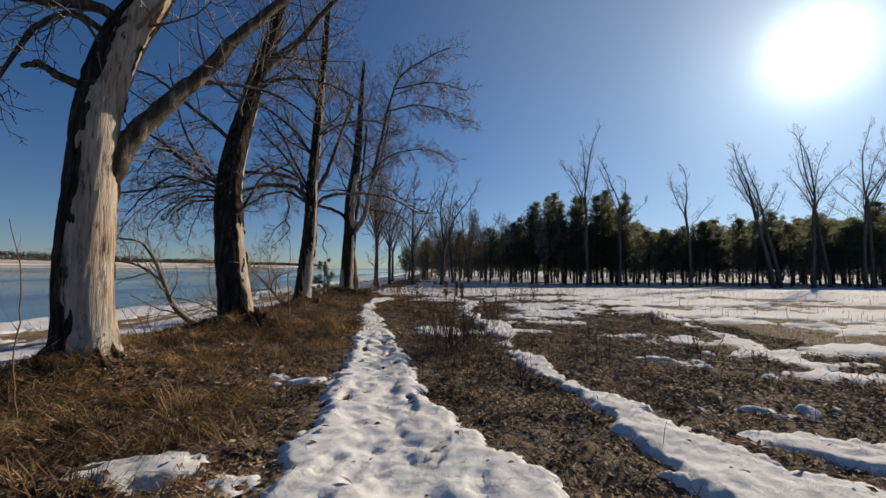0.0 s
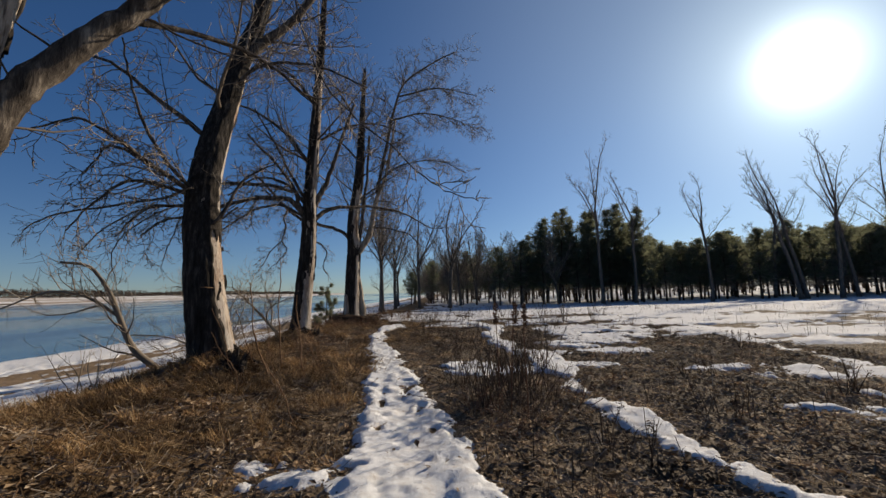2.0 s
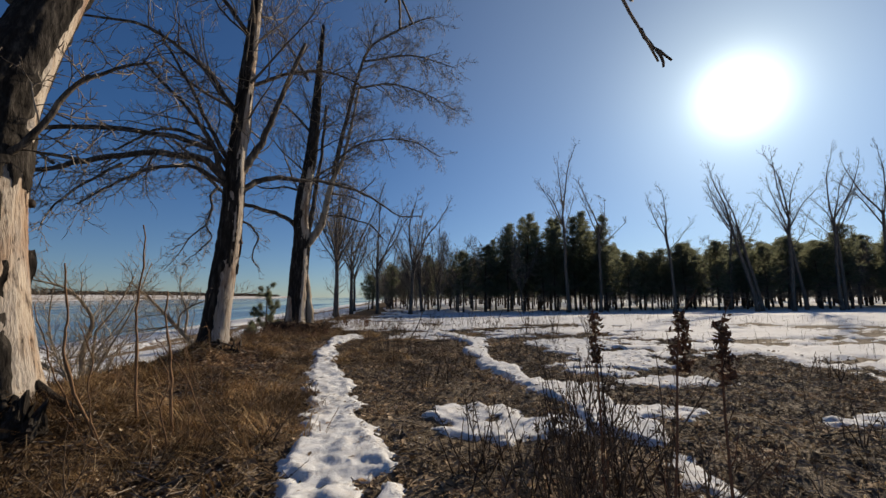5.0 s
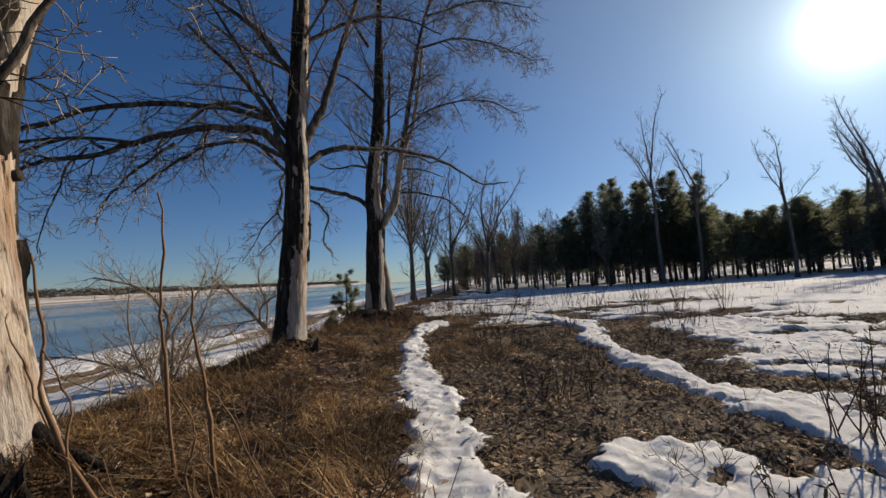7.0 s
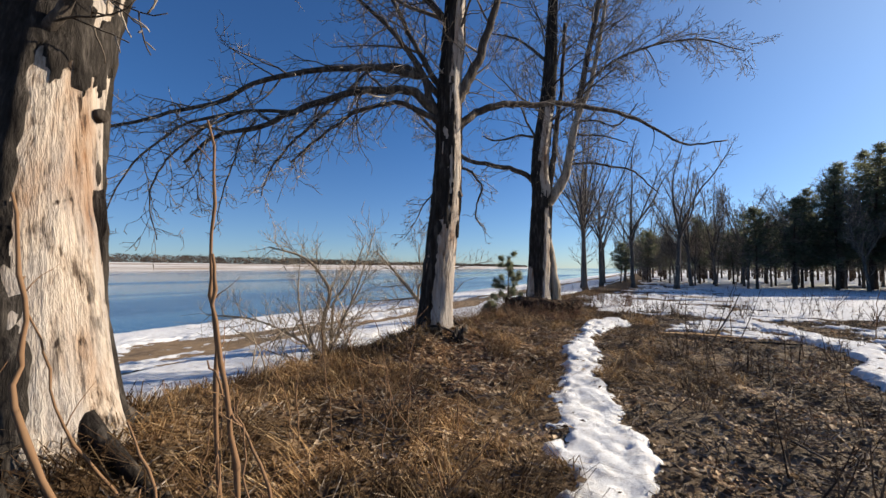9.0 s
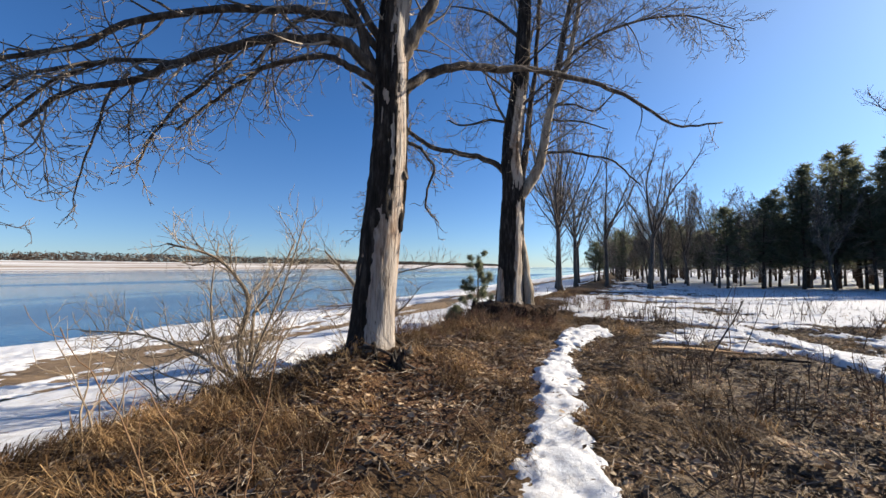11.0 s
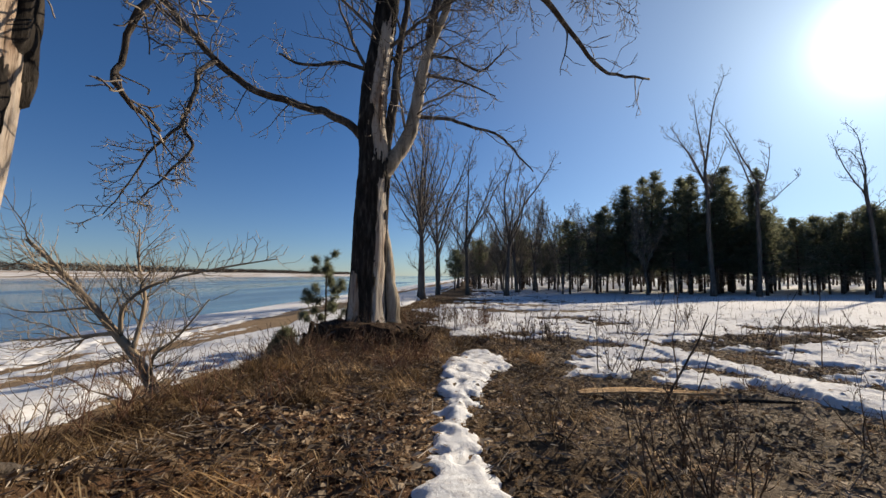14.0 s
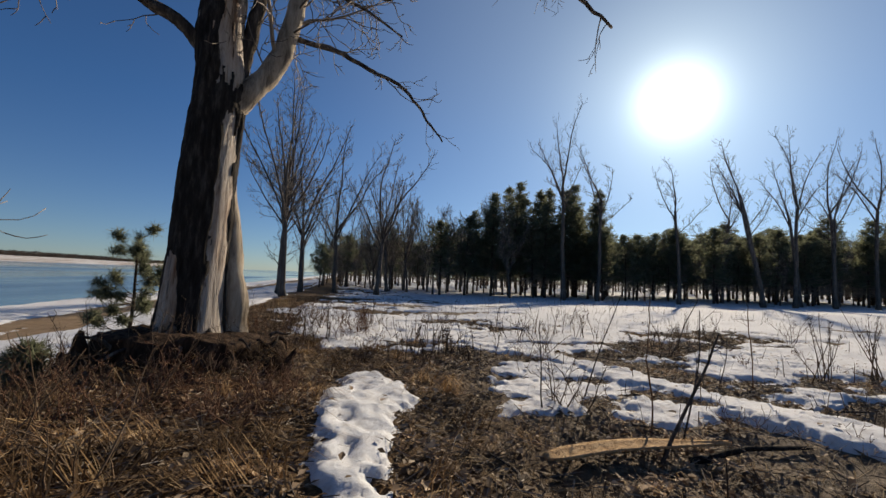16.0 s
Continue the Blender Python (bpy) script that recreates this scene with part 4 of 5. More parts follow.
def pine(seed, high, r0, bare_to, wide, whorls, per, label, group="pines of the wood", tuft=0.36, taper=3.0):
    rng = np.random.RandomState(seed)
    tree = tagged(new("pine_tree"), label, "tree", group)
    line = wander(rng, (0, 0, -0.15), (0, 0, 1), high + 0.15, 9, 0.04)
    stem = Tubes()
    stem.add(line, r0 * np.linspace(1, 0.15, 10), 7, 0.08, rng)
    part("trunk", stem.mesh("trunk", PINE_BARK), tree)
    centres, arms = [], Tubes()
    for k in range(whorls):
        f = bare_to + (1 - bare_to) * (k + 0.8 * rng.rand()) / whorls
        z = f * high
        p = np.array([np.interp(z, line[:, 2], line[:, q]) for q in range(3)])
        g = (f - bare_to) / (1 - bare_to)
        reach = wide * (0.5 + 0.5 * math.sin(math.pi * (0.15 + 0.6 * g))) * (1 - (0.7 if taper > 2 else 0.88) * g ** taper)
        turn = rng.rand() * 2 * np.pi
        reach *= 0.7 + 0.6 * rng.rand()
        for j in range(4):
            a = turn + 1.57 * j + 0.5 * rng.randn()
            r = max(0.35, reach * (0.45 + 0.7 * rng.rand() ** 1.4))
            pts = wander(rng, p, (math.cos(a), math.sin(a), 0.02 + 0.5 * g), r, 5, 0.22, 0.04, 0.3)
            arms.add(pts, np.linspace(0.04, 0.01, 6), 3)
            for q in np.linspace(0.35, 1.0, max(3, int(r * 3))):
                i = q * 5
                base = pts[int(min(i, 4))]
                centres.append(base + (pts[min(int(i) + 1, 5)] - base) * (i - int(i)) + rng.randn(3) * np.array([0.2, 0.2, 0.08]))
    for k in range(90):
        z = high * (0.14 + (bare_to + 0.12) * rng.rand())
        p = np.array([np.interp(z, line[:, 2], line[:, q]) for q in range(3)])
        a = rng.rand() * 2 * np.pi
        arms.add(wander(rng, p, (math.cos(a), math.sin(a), 0.1), 0.7 + 1.3 * rng.rand(), 3, 0.25, 0.05), np.linspace(0.028, 0.012, 4), 3)
    part("bough", arms.mesh("bough", DEAD_BOUGH), tree, "thin bare lower branches", "stuff")
    centres.append(line[-1])
    v, f = tuft_cloud(rng, centres, tuft, per, 0.45, 0.1)
    part("crown", mesh_from("crown", v, f, NEEDLE, False), tree, "dark green needles", "stuff")
    return tree


wood_rng = np.random.RandomState(5)
low_pines = [pine(60 + k, 8.4 + 0.6 * k, 0.16, 0.3, 2.7, 19, 13, "dark green pine with a bare lower trunk, in snow") for k in range(3)]
tall_pines = [pine(80 + k, 13.6 + k, 0.22, 0.2, 4.8, 30, 13, "tall dark green pine standing out above the wood", taper=1.25) for k in range(3)]
edge_trees = [tall_tree("edge_tree", "slender bare brown tree at the edge of the wood", "bare trees in the wood's edge", 120 + k, 10.5 + k, 0.13, 6, 0.3, (0.02 * (k - 1), 0), 1.3, GREY_BARK, 0.2, 0.34) for k in range(3)]
spots = []
for x, y, turn, size, k in [(13.5, 62, 0, 0.86, 0), (16.2, 63, 90, 0.95, 1), (17.6, 66, 200, 0.9, 2), (21.5, 64, 30, 0.92, 1), (23.8, 63, 150, 1.0, 0), (25.4, 65, 270, 0.95, 2), (27.2, 66, 60, 0.88, 0), (19.6, 67, 10, 0.9, 1), (29, 70, 60, 0.85, 1), (20.2, 61.5, 120, 0.82, 0), (28.2, 63, 20, 0.94, 1), (22.6, 66.8, 310, 1.0, 0), (26.4, 62, 75, 0.8, 1), (11.8, 66, 75, 0.72, 1)]:
    stand(tall_pines[k], x, y, turn, size)
    spots.append((x, y))
for row in range(5):
    for col in range(72):
        x, y = -6 + col * 2.75 + wood_rng.uniform(-1.1, 1.1), 61 + row * 5.2 + wood_rng.uniform(-1.8, 1.8) + 10 * float(step(12, -4, col * 2.75 - 6))
        if wood_rng.rand() > 0.86 or any(abs(x - a) + abs(y - b) < 1.6 for a, b in spots) or x > 118 - row * 4:
            continue
        k = wood_rng.randint(3)
        if wood_rng.rand() < 0.62 - 0.5 * float(step(8, 22, x)) and row < 4:
            stand(edge_trees[k], x, y, wood_rng.rand() * 360, 0.8 + 0.35 * wood_rng.rand())
            continue
        rise = 0.82 + 0.38 * float(step(30, 75, x)) + 0.3 * wood_rng.rand() - 0.07 - 0.12 * float(step(8, -4, x))
        stand(low_pines[k], x, y, wood_rng.rand() * 360, rise)
for k, proto in enumerate(low_pines):
    proto.scale = (1, 1, 1)
    settle(proto, 34 + 3.1 * k, 62.5 + 0.8 * k, 40 * k)
for k, proto in enumerate(edge_trees):
    proto.scale = (1, 1, 1)
    settle(proto, 6.5 + 4.2 * k, 62 + 1.3 * k, 70 * k)
for k, proto in enumerate(tall_pines):
    proto.scale = (0.95, 0.95, 0.95)
    settle(proto, 15 + 6.5 * k, 66 + k, 40 * k)


def far_woods():
    """The depth of the wood, and the woods on the far bank."""
    rng = np.random.RandomState(90)
    cs, trunks = [], Tubes()
    for k in range(420):
        x, y = rng.uniform(-8, 190), rng.uniform(92, 150)
        h = rng.uniform(8, 11.5) + 2.0 * float(step(30, 75, x))
        z = float(height(x, y))
        trunks.add([(x, y, z), (x, y, z + h)], [0.17, 0.05], 4)
        for _ in range(34):
            f = rng.rand()
            a, r = rng.rand() * 6.3, 1.9 * (1 - 0.6 * f) * rng.rand() ** 0.5
            cs.append((x + r * math.cos(a), y + r * math.sin(a), z + h * (0.25 + 0.75 * f)))
    tagged(new("far_tree_trunks", trunks.mesh("far_tree_trunks", PINE_BARK)), "dark trunks deep in the pine wood", "forest", kind="stuff")
    v, f = tuft_cloud(rng, cs, 0.8, 5)
    tagged(new("far_pine_wood", mesh_from("far_pine_wood", v, f, NEEDLE, False)), "dark crowns deep in the pine wood", "forest", kind="stuff")
    cs = []
    for k in range(11000):
        x, y = rng.uniform(-8, 150), 64 + 28 * rng.rand() ** 1.3
        y += 8 * float(step(12, -4, x))
        cs.append((x, y, float(height(x, y)) + 1.7 + 4.6 * rng.rand()))
    v, f = tuft_cloud(rng, cs, 1.0, 8, 0.8, 0.013)
    tagged(new("wood_thicket", mesh_from("wood_thicket", v, f, DEAD_BOUGH, False)), "grey-brown dead branches tangled between the trunks", "branches", kind="stuff")
    cs = []
    for k in range(20000):
        y = rng.uniform(-700, 2800)
        x = -(640 + 0.06 * abs(y)) - rng.uniform(0, 90)
        cs.append((x, y, float(height(x, y)) + rng.uniform(-2.0, 13.0) * (0.35 + 0.9 * fbm(np.array(y * 0.012), np.array(1.0)))))
    v, f = tuft_cloud(rng, cs, 3.2, 5)
    tagged(new("far_bank_woods", mesh_from("far_bank_woods", v, f, FAR_TREES, False)), "low brown woods on the far river bank", "forest", kind="stuff")


far_woods()


# ---- shrubs, shoots and the small pine ----
def shrub(name, label, category, x, y, seed, stems, high, spread, r, mat, every=0.22, reach=0.5, depth=1, lean=(0, 0), group="", droop=0.05):
    """Crooked stems from one root, each with its twigs."""
    rng = np.random.RandomState(seed)
    ob = tagged(new(name), label, category, group)
    ob.location = (x, y, float(height(x, y)))
    for k in range(stems):
        a = 2 * np.pi * (k + rng.rand()) / stems
        out = spread * (0.3 + 0.9 * rng.rand())
        lp = wander(rng, (0.1 * rng.randn(), 0.1 * rng.randn(), -0.05), (math.cos(a) * out + lean[0], math.sin(a) * out + lean[1], 1), high * (0.55 + 0.6 * rng.rand()), 8, 0.2, droop)
        lr = np.linspace(r * (0.6 + 0.6 * rng.rand()), r * 0.2, 9)
        t = Tubes()
        t.add(lp, lr, 5, 0.15, rng)
        sprout(t, rng, lp, lr, every, reach, depth, 0.0, 0.15, 0.2, 0.6, 0.0028)
        part("stem", t.mesh("stem", mat), ob)
    return ob


def leaning_shrub(label, lines, x, y, seed, mat, extra=0, high=1.8):
    """A shrub whose main stems follow given lines."""
    rng = np.random.RandomState(seed)
    base = np.array([x, y, float(height(x, y))])
    ob = tagged(new("willow_shrub"), label, "shrub", "willows on the bank")
    ob.location = base
    for k in range(extra):
        a = 2 * np.pi * (k + rng.rand()) / extra
        lp = wander(rng, (0.15 * rng.randn(), 0.15 * rng.randn(), -0.08), (0.8 * math.cos(a) - 0.15, 0.8 * math.sin(a), 0.8), high * (0.7 + 0.6 * rng.rand()), 9, 0.3, 0.05)
        lr = np.linspace(0.022, 0.006, 10)
        t = Tubes()
        t.add(lp, lr, 6, 0.15, rng)
        sprout(t, rng, lp, lr, 0.13, 0.8, 1, -0.03, 0.12, 0.2, 0.6, 0.004)
        part("stem", t.mesh("stem", mat), ob)
    for pts, a, b, every, reach in lines:
        lp = spline(pts, 5) - base
        lp[0, 2] = min(lp[0, 2], -0.05) if np.hypot(lp[0, 0], lp[0, 1]) < 0.4 else lp[0, 2]
        t = Tubes()
        lr = np.linspace(a, b, len(lp))
        t.add(lp, lr, 7, 0.15, rng)
        sprout(t, rng, lp, lr, every * 0.75, reach * 1.5, 1, -0.03, 0.12, 0.15, 0.6, 0.0045)
        part("stem", t.mesh("stem", mat), ob)


leaning_shrub("crooked bare willow shrub leaning over the bank",
              [([(-6.37, 10.72, -0.10), (-6.81, 10.45, 0.44), (-7.03, 10.31, 1.09), (-7.19, 10.22, 1.59), (-7.46, 10.07, 2.07), (-7.83, 9.84, 2.17)], 0.075, 0.02, 0.2, 0.9),
               ([(-7.03, 10.31, 1.09), (-7.45, 10.03, 1.50), (-7.93, 9.74, 1.60), (-8.50, 9.45, 1.31)], 0.035, 0.012, 0.16, 0.8)], -6.37, 10.72, 3, TWIG)
leaning_shrub("bare willow shrub growing from the bank above the snow",
              [([(-8.1, 15.64, -0.7), (-8.14, 15.6, 0.18), (-8.06, 15.7, 0.76), (-8.15, 15.59, 1.15), (-8.4, 15.29, 1.58), (-8.9, 14.8, 1.8)], 0.06, 0.015, 0.12, 0.7),
               ([(-8.0, 15.7, -0.7), (-8.5, 15.2, -0.1), (-9.2, 14.7, 0.3), (-10.0, 14.2, 0.4)], 0.035, 0.01, 0.12, 0.7),
               ([(-8.06, 15.7, 0.5), (-7.8, 16.0, 1.1), (-7.6, 16.3, 1.9)], 0.03, 0.01, 0.12, 0.6),
               ([(-8.1, 15.7, -0.7), (-7.6, 15.5, 0.1), (-7.2, 15.6, 1.0), (-7.0, 15.9, 2.2)], 0.03, 0.008, 0.14, 0.6),
               ([(-8.1, 15.6, -0.7), (-8.6, 15.5, 0.1), (-8.9, 15.6, 0.9), (-9.0, 15.8, 1.9)], 0.03, 0.008, 0.14, 0.6),
               ([(-8.1, 15.6, -0.7), (-8.3, 16.2, 0.0), (-8.0, 16.6, 0.8), (-7.8, 16.9, 1.6)], 0.03, 0.008, 0.14, 0.6)], -8.1, 15.64, 4, WILLOW, 9, 1.9)
leaning_shrub("bushy bare willow with a leaning stem on the bank",
              [([(-7.59, 19.6, -0.45), (-7.85, 19.6, 0.0), (-8.28, 19.6, 0.46), (-8.72, 19.55, 0.95), (-9.12, 19.5, 1.38), (-9.6, 19.4, 1.85)], 0.085, 0.025, 0.13, 0.8),
               ([(-8.2, 19.6, 0.4), (-8.07, 19.5, 0.87), (-7.46, 19.4, 1.21), (-6.58, 19.5, 1.42), (-5.8, 19.6, 1.55)], 0.035, 0.008, 0.14, 0.5),
               ([(-8.28, 19.6, 0.46), (-8.78, 19.7, 0.4), (-9.6, 19.8, 0.32), (-10.2, 19.8, 0.3)], 0.035, 0.01, 0.12, 0.6),
               ([(-8.0, 19.6, 0.2), (-8.1, 19.9, 0.9), (-8.5, 20.2, 1.5), (-8.6, 20.3, 2.1)], 0.04, 0.01, 0.12, 0.7),
               ([(-7.7, 19.6, -0.2), (-7.4, 19.3, 0.2), (-6.9, 19.1, 0.5), (-6.4, 19.0, 1.0)], 0.03, 0.008, 0.14, 0.5)], -7.59, 19.6, 6, WILLOW, 5, 1.4)
BRUSH = "brush on the bank edge"
for k, (x, y, h) in enumerate([(-6.3, 12.7, 1.3), (-6.9, 13.6, 1.5), (-6.6, 14.3, 1.1), (-6.2, 8.7, 1.0), (-6.6, 17.0, 1.3), (-6.5, 18.2, 1.1), (-7.4, 14.8, 1.6), (-6.1, 16.2, 0.9), (-6.6, 7.2, 1.1), (-6.4, 4.4, 1.4), (-7.0, 21.0, 0.9),
                             (-6.3, 24.5, 0.9), (-6.1, 3.2, 1.2), (-5.9, 26, 1.0), (-6.6, 28.5, 1.0), (-7.0, 31, 1.2)]):
    shrub("bank_shrub", "thin bare shrub with fine twigs on the bank", "shrub", x, y, 100 + k, 6, h, 0.6, 0.010, WILLOW, 0.14, 0.4, 1, (0, 0), BRUSH)


def shoot(pts, r, seed, twig=0.5):
    rng = np.random.RandomState(seed)
    base = np.array(pts[0])
    ob = tagged(new("young_shoot"), "long reddish-brown shoot rising from dry grass", "sapling", "young shoots by the trees")
    base[2] = float(height(base[0], base[1]))
    ob.location = base
    lp = spline([(pts[0][0], pts[0][1], base[2] - 0.04)] + list(pts[1:]), 5) - base
    lp = lp + np.cumsum(rng.randn(len(lp), 3), 0) * 0.012
    lr = np.linspace(r, r * 0.45, len(lp)) * (1 + 0.25 * (np.arange(len(lp)) % 4 == 0))
    t = Tubes()
    t.add(lp, lr, 6, 0.2, rng)
    part("stem", t.mesh("stem", SHOOT), ob)
    tw = Tubes()
    sprout(tw, rng, lp, lr, twig, 0.3, 0, 0.0, 0.1, 0.3, 0.6, 0.002)
    part("side_twig", tw.mesh("side_twig", SHOOT), ob, "", "stuff")


for k, pts in enumerate([[(-3.85, 10.44, 0), (-3.92, 10.39, 0.88), (-3.94, 10.37, 1.39), (-3.98, 10.35, 2.15)], [(-3.92, 9.95, 0), (-4.09, 9.73, 0.74), (-4.12, 9.7, 1.08), (-4.17, 9.63, 1.63)],
                         [(-3.38, 10.26, 0), (-3.44, 10.22, 0.64), (-3.48, 10.19, 1.13), (-3.49, 10.18, 1.46)], [(-3.0, 10.3, 0), (-3.3, 10.2, 0.45), (-3.45, 10.15, 0.7), (-3.6, 10.1, 0.9)],
                         [(-3.6, 9.6, 0), (-3.7, 9.5, 0.4), (-3.75, 9.5, 0.8), (-3.85, 9.4, 1.1)], [(-3.2, 9.8, 0), (-3.25, 9.75, 0.3), (-3.2, 9.75, 0.6), (-3.3, 9.7, 0.9)], [(-4.2, 9.4, 0), (-4.3, 9.3, 0.4), (-4.3, 9.25, 0.8), (-4.45, 9.2, 1.2)], [(-3.9, 8.9, 0), (-3.95, 8.9, 0.3), (-4.1, 8.8, 0.6), (-4.2, 8.8, 0.85)], [(-4.3, 10.2, 0), (-4.35, 10.0, 0.6), (-4.45, 9.9, 1.0), (-4.5, 9.85, 1.35)],
                         [(-4.0, 3.9, 0), (-4.1, 3.9, 0.6), (-4.05, 3.9, 1.2), (-4.2, 3.85, 1.9)], [(-3.6, 3.2, 0), (-3.7, 3.2, 0.6), (-3.75, 3.2, 1.1), (-3.7, 3.2, 1.4)],
                         [(-0.5, 19.3, 0), (-0.47, 19.4, 0.4), (-0.35, 19.5, 0.8), (-0.3, 19.6, 1.15)], [(2.1, 20.5, 0), (2.2, 20.6, 0.5), (2.3, 20.7, 0.9), (2.4, 20.8, 1.15)],
                         [(-2.3, 7.0, 0), (-2.5, 7.0, 0.3), (-2.7, 7.1, 0.6), (-2.75, 7.1, 0.8)]]):
    shoot(pts, 0.015 if k < 3 else 0.008, 200 + k)
shoot_rng = np.random.RandomState(77)
for k in range(34):
    x, y = (shoot_rng.uniform(-4.6, -2.5), shoot_rng.uniform(9.0, 12.0)) if k < 20 else (shoot_rng.uniform(-5.0, -3.2), shoot_rng.uniform(2.2, 8.0))
    h, lx, ly = shoot_rng.uniform(0.45, 1.2) * (1 if k < 20 else 0.5), shoot_rng.uniform(-0.35, 0.35), shoot_rng.uniform(-0.35, 0.35)
    shoot([(x, y, 0), (x + 0.15 * lx, y + 0.15 * ly, 0.35 * h), (x + 0.6 * lx, y + 0.6 * ly, 0.7 * h), (x + lx, y + ly, h)], 0.0045, 900 + k, 0.16)


def weed_clump(x, y, seed, stalks, high, wide, label="dark dry weed stalks with seed heads", mat=None):
    """Upright dry stalks with short side stems and ragged seed heads."""
    rng = np.random.RandomState(seed)
    ob = tagged(new("dry_weed"), label, "weed", "dry weeds in the field")
    z0 = float(height(x, y))
    ob.location = (x, y, z0)
    t, heads = Tubes(), []
    for k in range(stalks):
        a, q = rng.rand() * 6.3, wide * rng.rand() ** 0.5
        px, py = q * math.cos(a), q * math.sin(a)
        h = high * (0.5 + 0.6 * rng.rand())
        lp = wander(rng, (px, py, float(height(x + px, y + py)) - z0 - 0.02), (0.25 * rng.randn(), 0.25 * rng.randn(), 1), h, 5, 0.14)
        lr = np.linspace(0.0085, 0.003, 6)
        t.add(lp, lr, 3)
        sprout(t, rng, lp, lr, 0.09, 0.16, 0, -0.1, 0.2, 0.3, 0.6, 0.0026, 0.6)
        if rng.rand() < 0.6:
            for _ in range(7):
                heads.append(lp[-1] - (lp[-1] - lp[-2]) * rng.uniform(0, 1.6) + rng.randn(3) * 0.012)
    part("stalk", t.mesh("stalk", mat or WEED), ob, "", "stuff")
    if heads:
        v, f = tuft_cloud(rng, heads, 0.035, 3, 1.0)
        part("seed_head", mesh_from("seed_head", v, f, WEED, False), ob, "", "stuff")


for k, (x, y, n, h, w) in enumerate([(0.2, 7.9, 52, 0.85, 0.55), (0.55, 8.6, 34, 1.0, 0.4), (-0.1, 8.9, 34, 0.7, 0.5), (1.35, 10.9, 12, 0.9, 0.2), (0.75, 9.6, 14, 0.8, 0.25), (3.6, 20.7, 10, 1.1, 0.12), (4.6, 20.6, 12, 1.2, 0.12), (5.86, 20.4, 10, 1.05, 0.12),
                                    (2.6, 7.2, 12, 0.5, 0.3), (3.6, 9.3, 12, 0.45, 0.35), (1.0, 6.2, 14, 0.4, 0.35), (5.0, 8.0, 14, 0.5, 0.3), (6.2, 12.0, 14, 0.5, 0.4), (-0.6, 12.6, 16, 0.5, 0.5), (0.0, 14.2, 16, 0.5, 0.5),
                                    (-0.9, 15.6, 18, 0.45, 0.5), (-1.3, 17.4, 14, 0.5, 0.4), (-1.6, 16.6, 12, 0.6, 0.3), (0.25, 17.2, 16, 0.5, 0.5), (1.9, 15.2, 12, 0.55, 0.4), (3.2, 17.6, 14, 0.5, 0.4), (-2.1, 22.3, 22, 0.5, 0.5),
                                    (-1.2, 22.8, 24, 0.5, 0.6), (-1.6, 24.3, 26, 0.6, 0.7), (0.4, 24.6, 20, 0.7, 0.6), (1.8, 24.8, 20, 0.7, 0.7), (2.8, 23.0, 16, 0.6, 0.5), (5.2, 24.5, 18, 0.7, 0.7), (-3.9, 24.3, 26, 0.6, 0.6), (-2.9, 26.6, 26, 0.6, 0.8)]):
    weed_clump(x, y, 300 + k, n, h, w)
for k, (x, y, h) in enumerate([(0.2, 22.8, 1.0), (-1.0, 19.9, 0.6), (-2.45, 9.9, 0.6), (-3.1, 8.6, 0.7), (-1.4, 13.9, 0.5), (-2.2, 17.6, 0.45), (7.5, 24, 1.0), (3.4, 27.5, 0.9), (-3.9, 12.2, 0.6), (-3.3, 15.5, 0.4), (-4.5, 18.6, 0.7), (-5.1, 18.9, 0.8), (-5.5, 19.6, 0.9), (-4.3, 20.6, 0.6), (-4.9, 20.2, 0.7), (-5.6, 21.1, 0.7), (-5.0, 21.2, 0.6), (-4.5, 21.3, 0.6), (-6.1, 21.4, 0.6), (-4.1, 22.0, 0.6), (-5.8, 20.6, 0.6), (-6.2, 20.0, 0.8), (-4.0, 23.0, 0.7), (-4.6, 23.6, 0.8), (-3.7, 25.4, 0.8), (-4.4, 26.2, 0.8)]):
    shrub("low_shrub", "low bare shrub with thin brown twigs", "shrub", x, y, 400 + k, 7, h, 0.75, 0.008, WEED, 0.1, 0.25, 1, (0, 0), "low shrubs by the path")


def dock_plant(x, y, high, seed):
    """A dead dock: one stout stem with a dense rust-brown seed spike."""
    rng = np.random.RandomState(seed)
    z0 = float(height(x, y))
    ob = tagged(new("dock_plant"), "dead dock plant with a dense rust-brown seed spike", "weed", "dead docks in the field")
    ob.location = (x, y, z0)
    lp = wander(rng, (0, 0, -0.03), (0.03, 0, 1), high, 7, 0.05)
    t = Tubes()
    t.add(lp, np.linspace(0.009, 0.004, 8), 5)
    sprout(t, rng, lp, np.linspace(0.009, 0.004, 8), 0.14, 0.22, 0, -0.15, 0.3, 0.25, 0.6, 0.0028, 0.5)
    part("stem", t.mesh("stem", RED_STEM), ob)
    cs = []
    for k in range(70):
        f = rng.rand()
        r, a = 0.035 * math.sin(math.pi * (0.12 + 0.8 * f)) ** 0.6 * rng.rand() ** 0.5, rng.rand() * 6.283
        cs.append((lp[-1][0] + r * math.cos(a), lp[-1][1] + r * math.sin(a), lp[-1][2] - 0.24 + 0.26 * f))
    v, f = tuft_cloud(rng, cs, 0.022, 5, 1.0, 0.3)
    part("seed_spike", mesh_from("seed_spike", v, f, RED_STEM, False), ob, "dense rust-brown seeds")


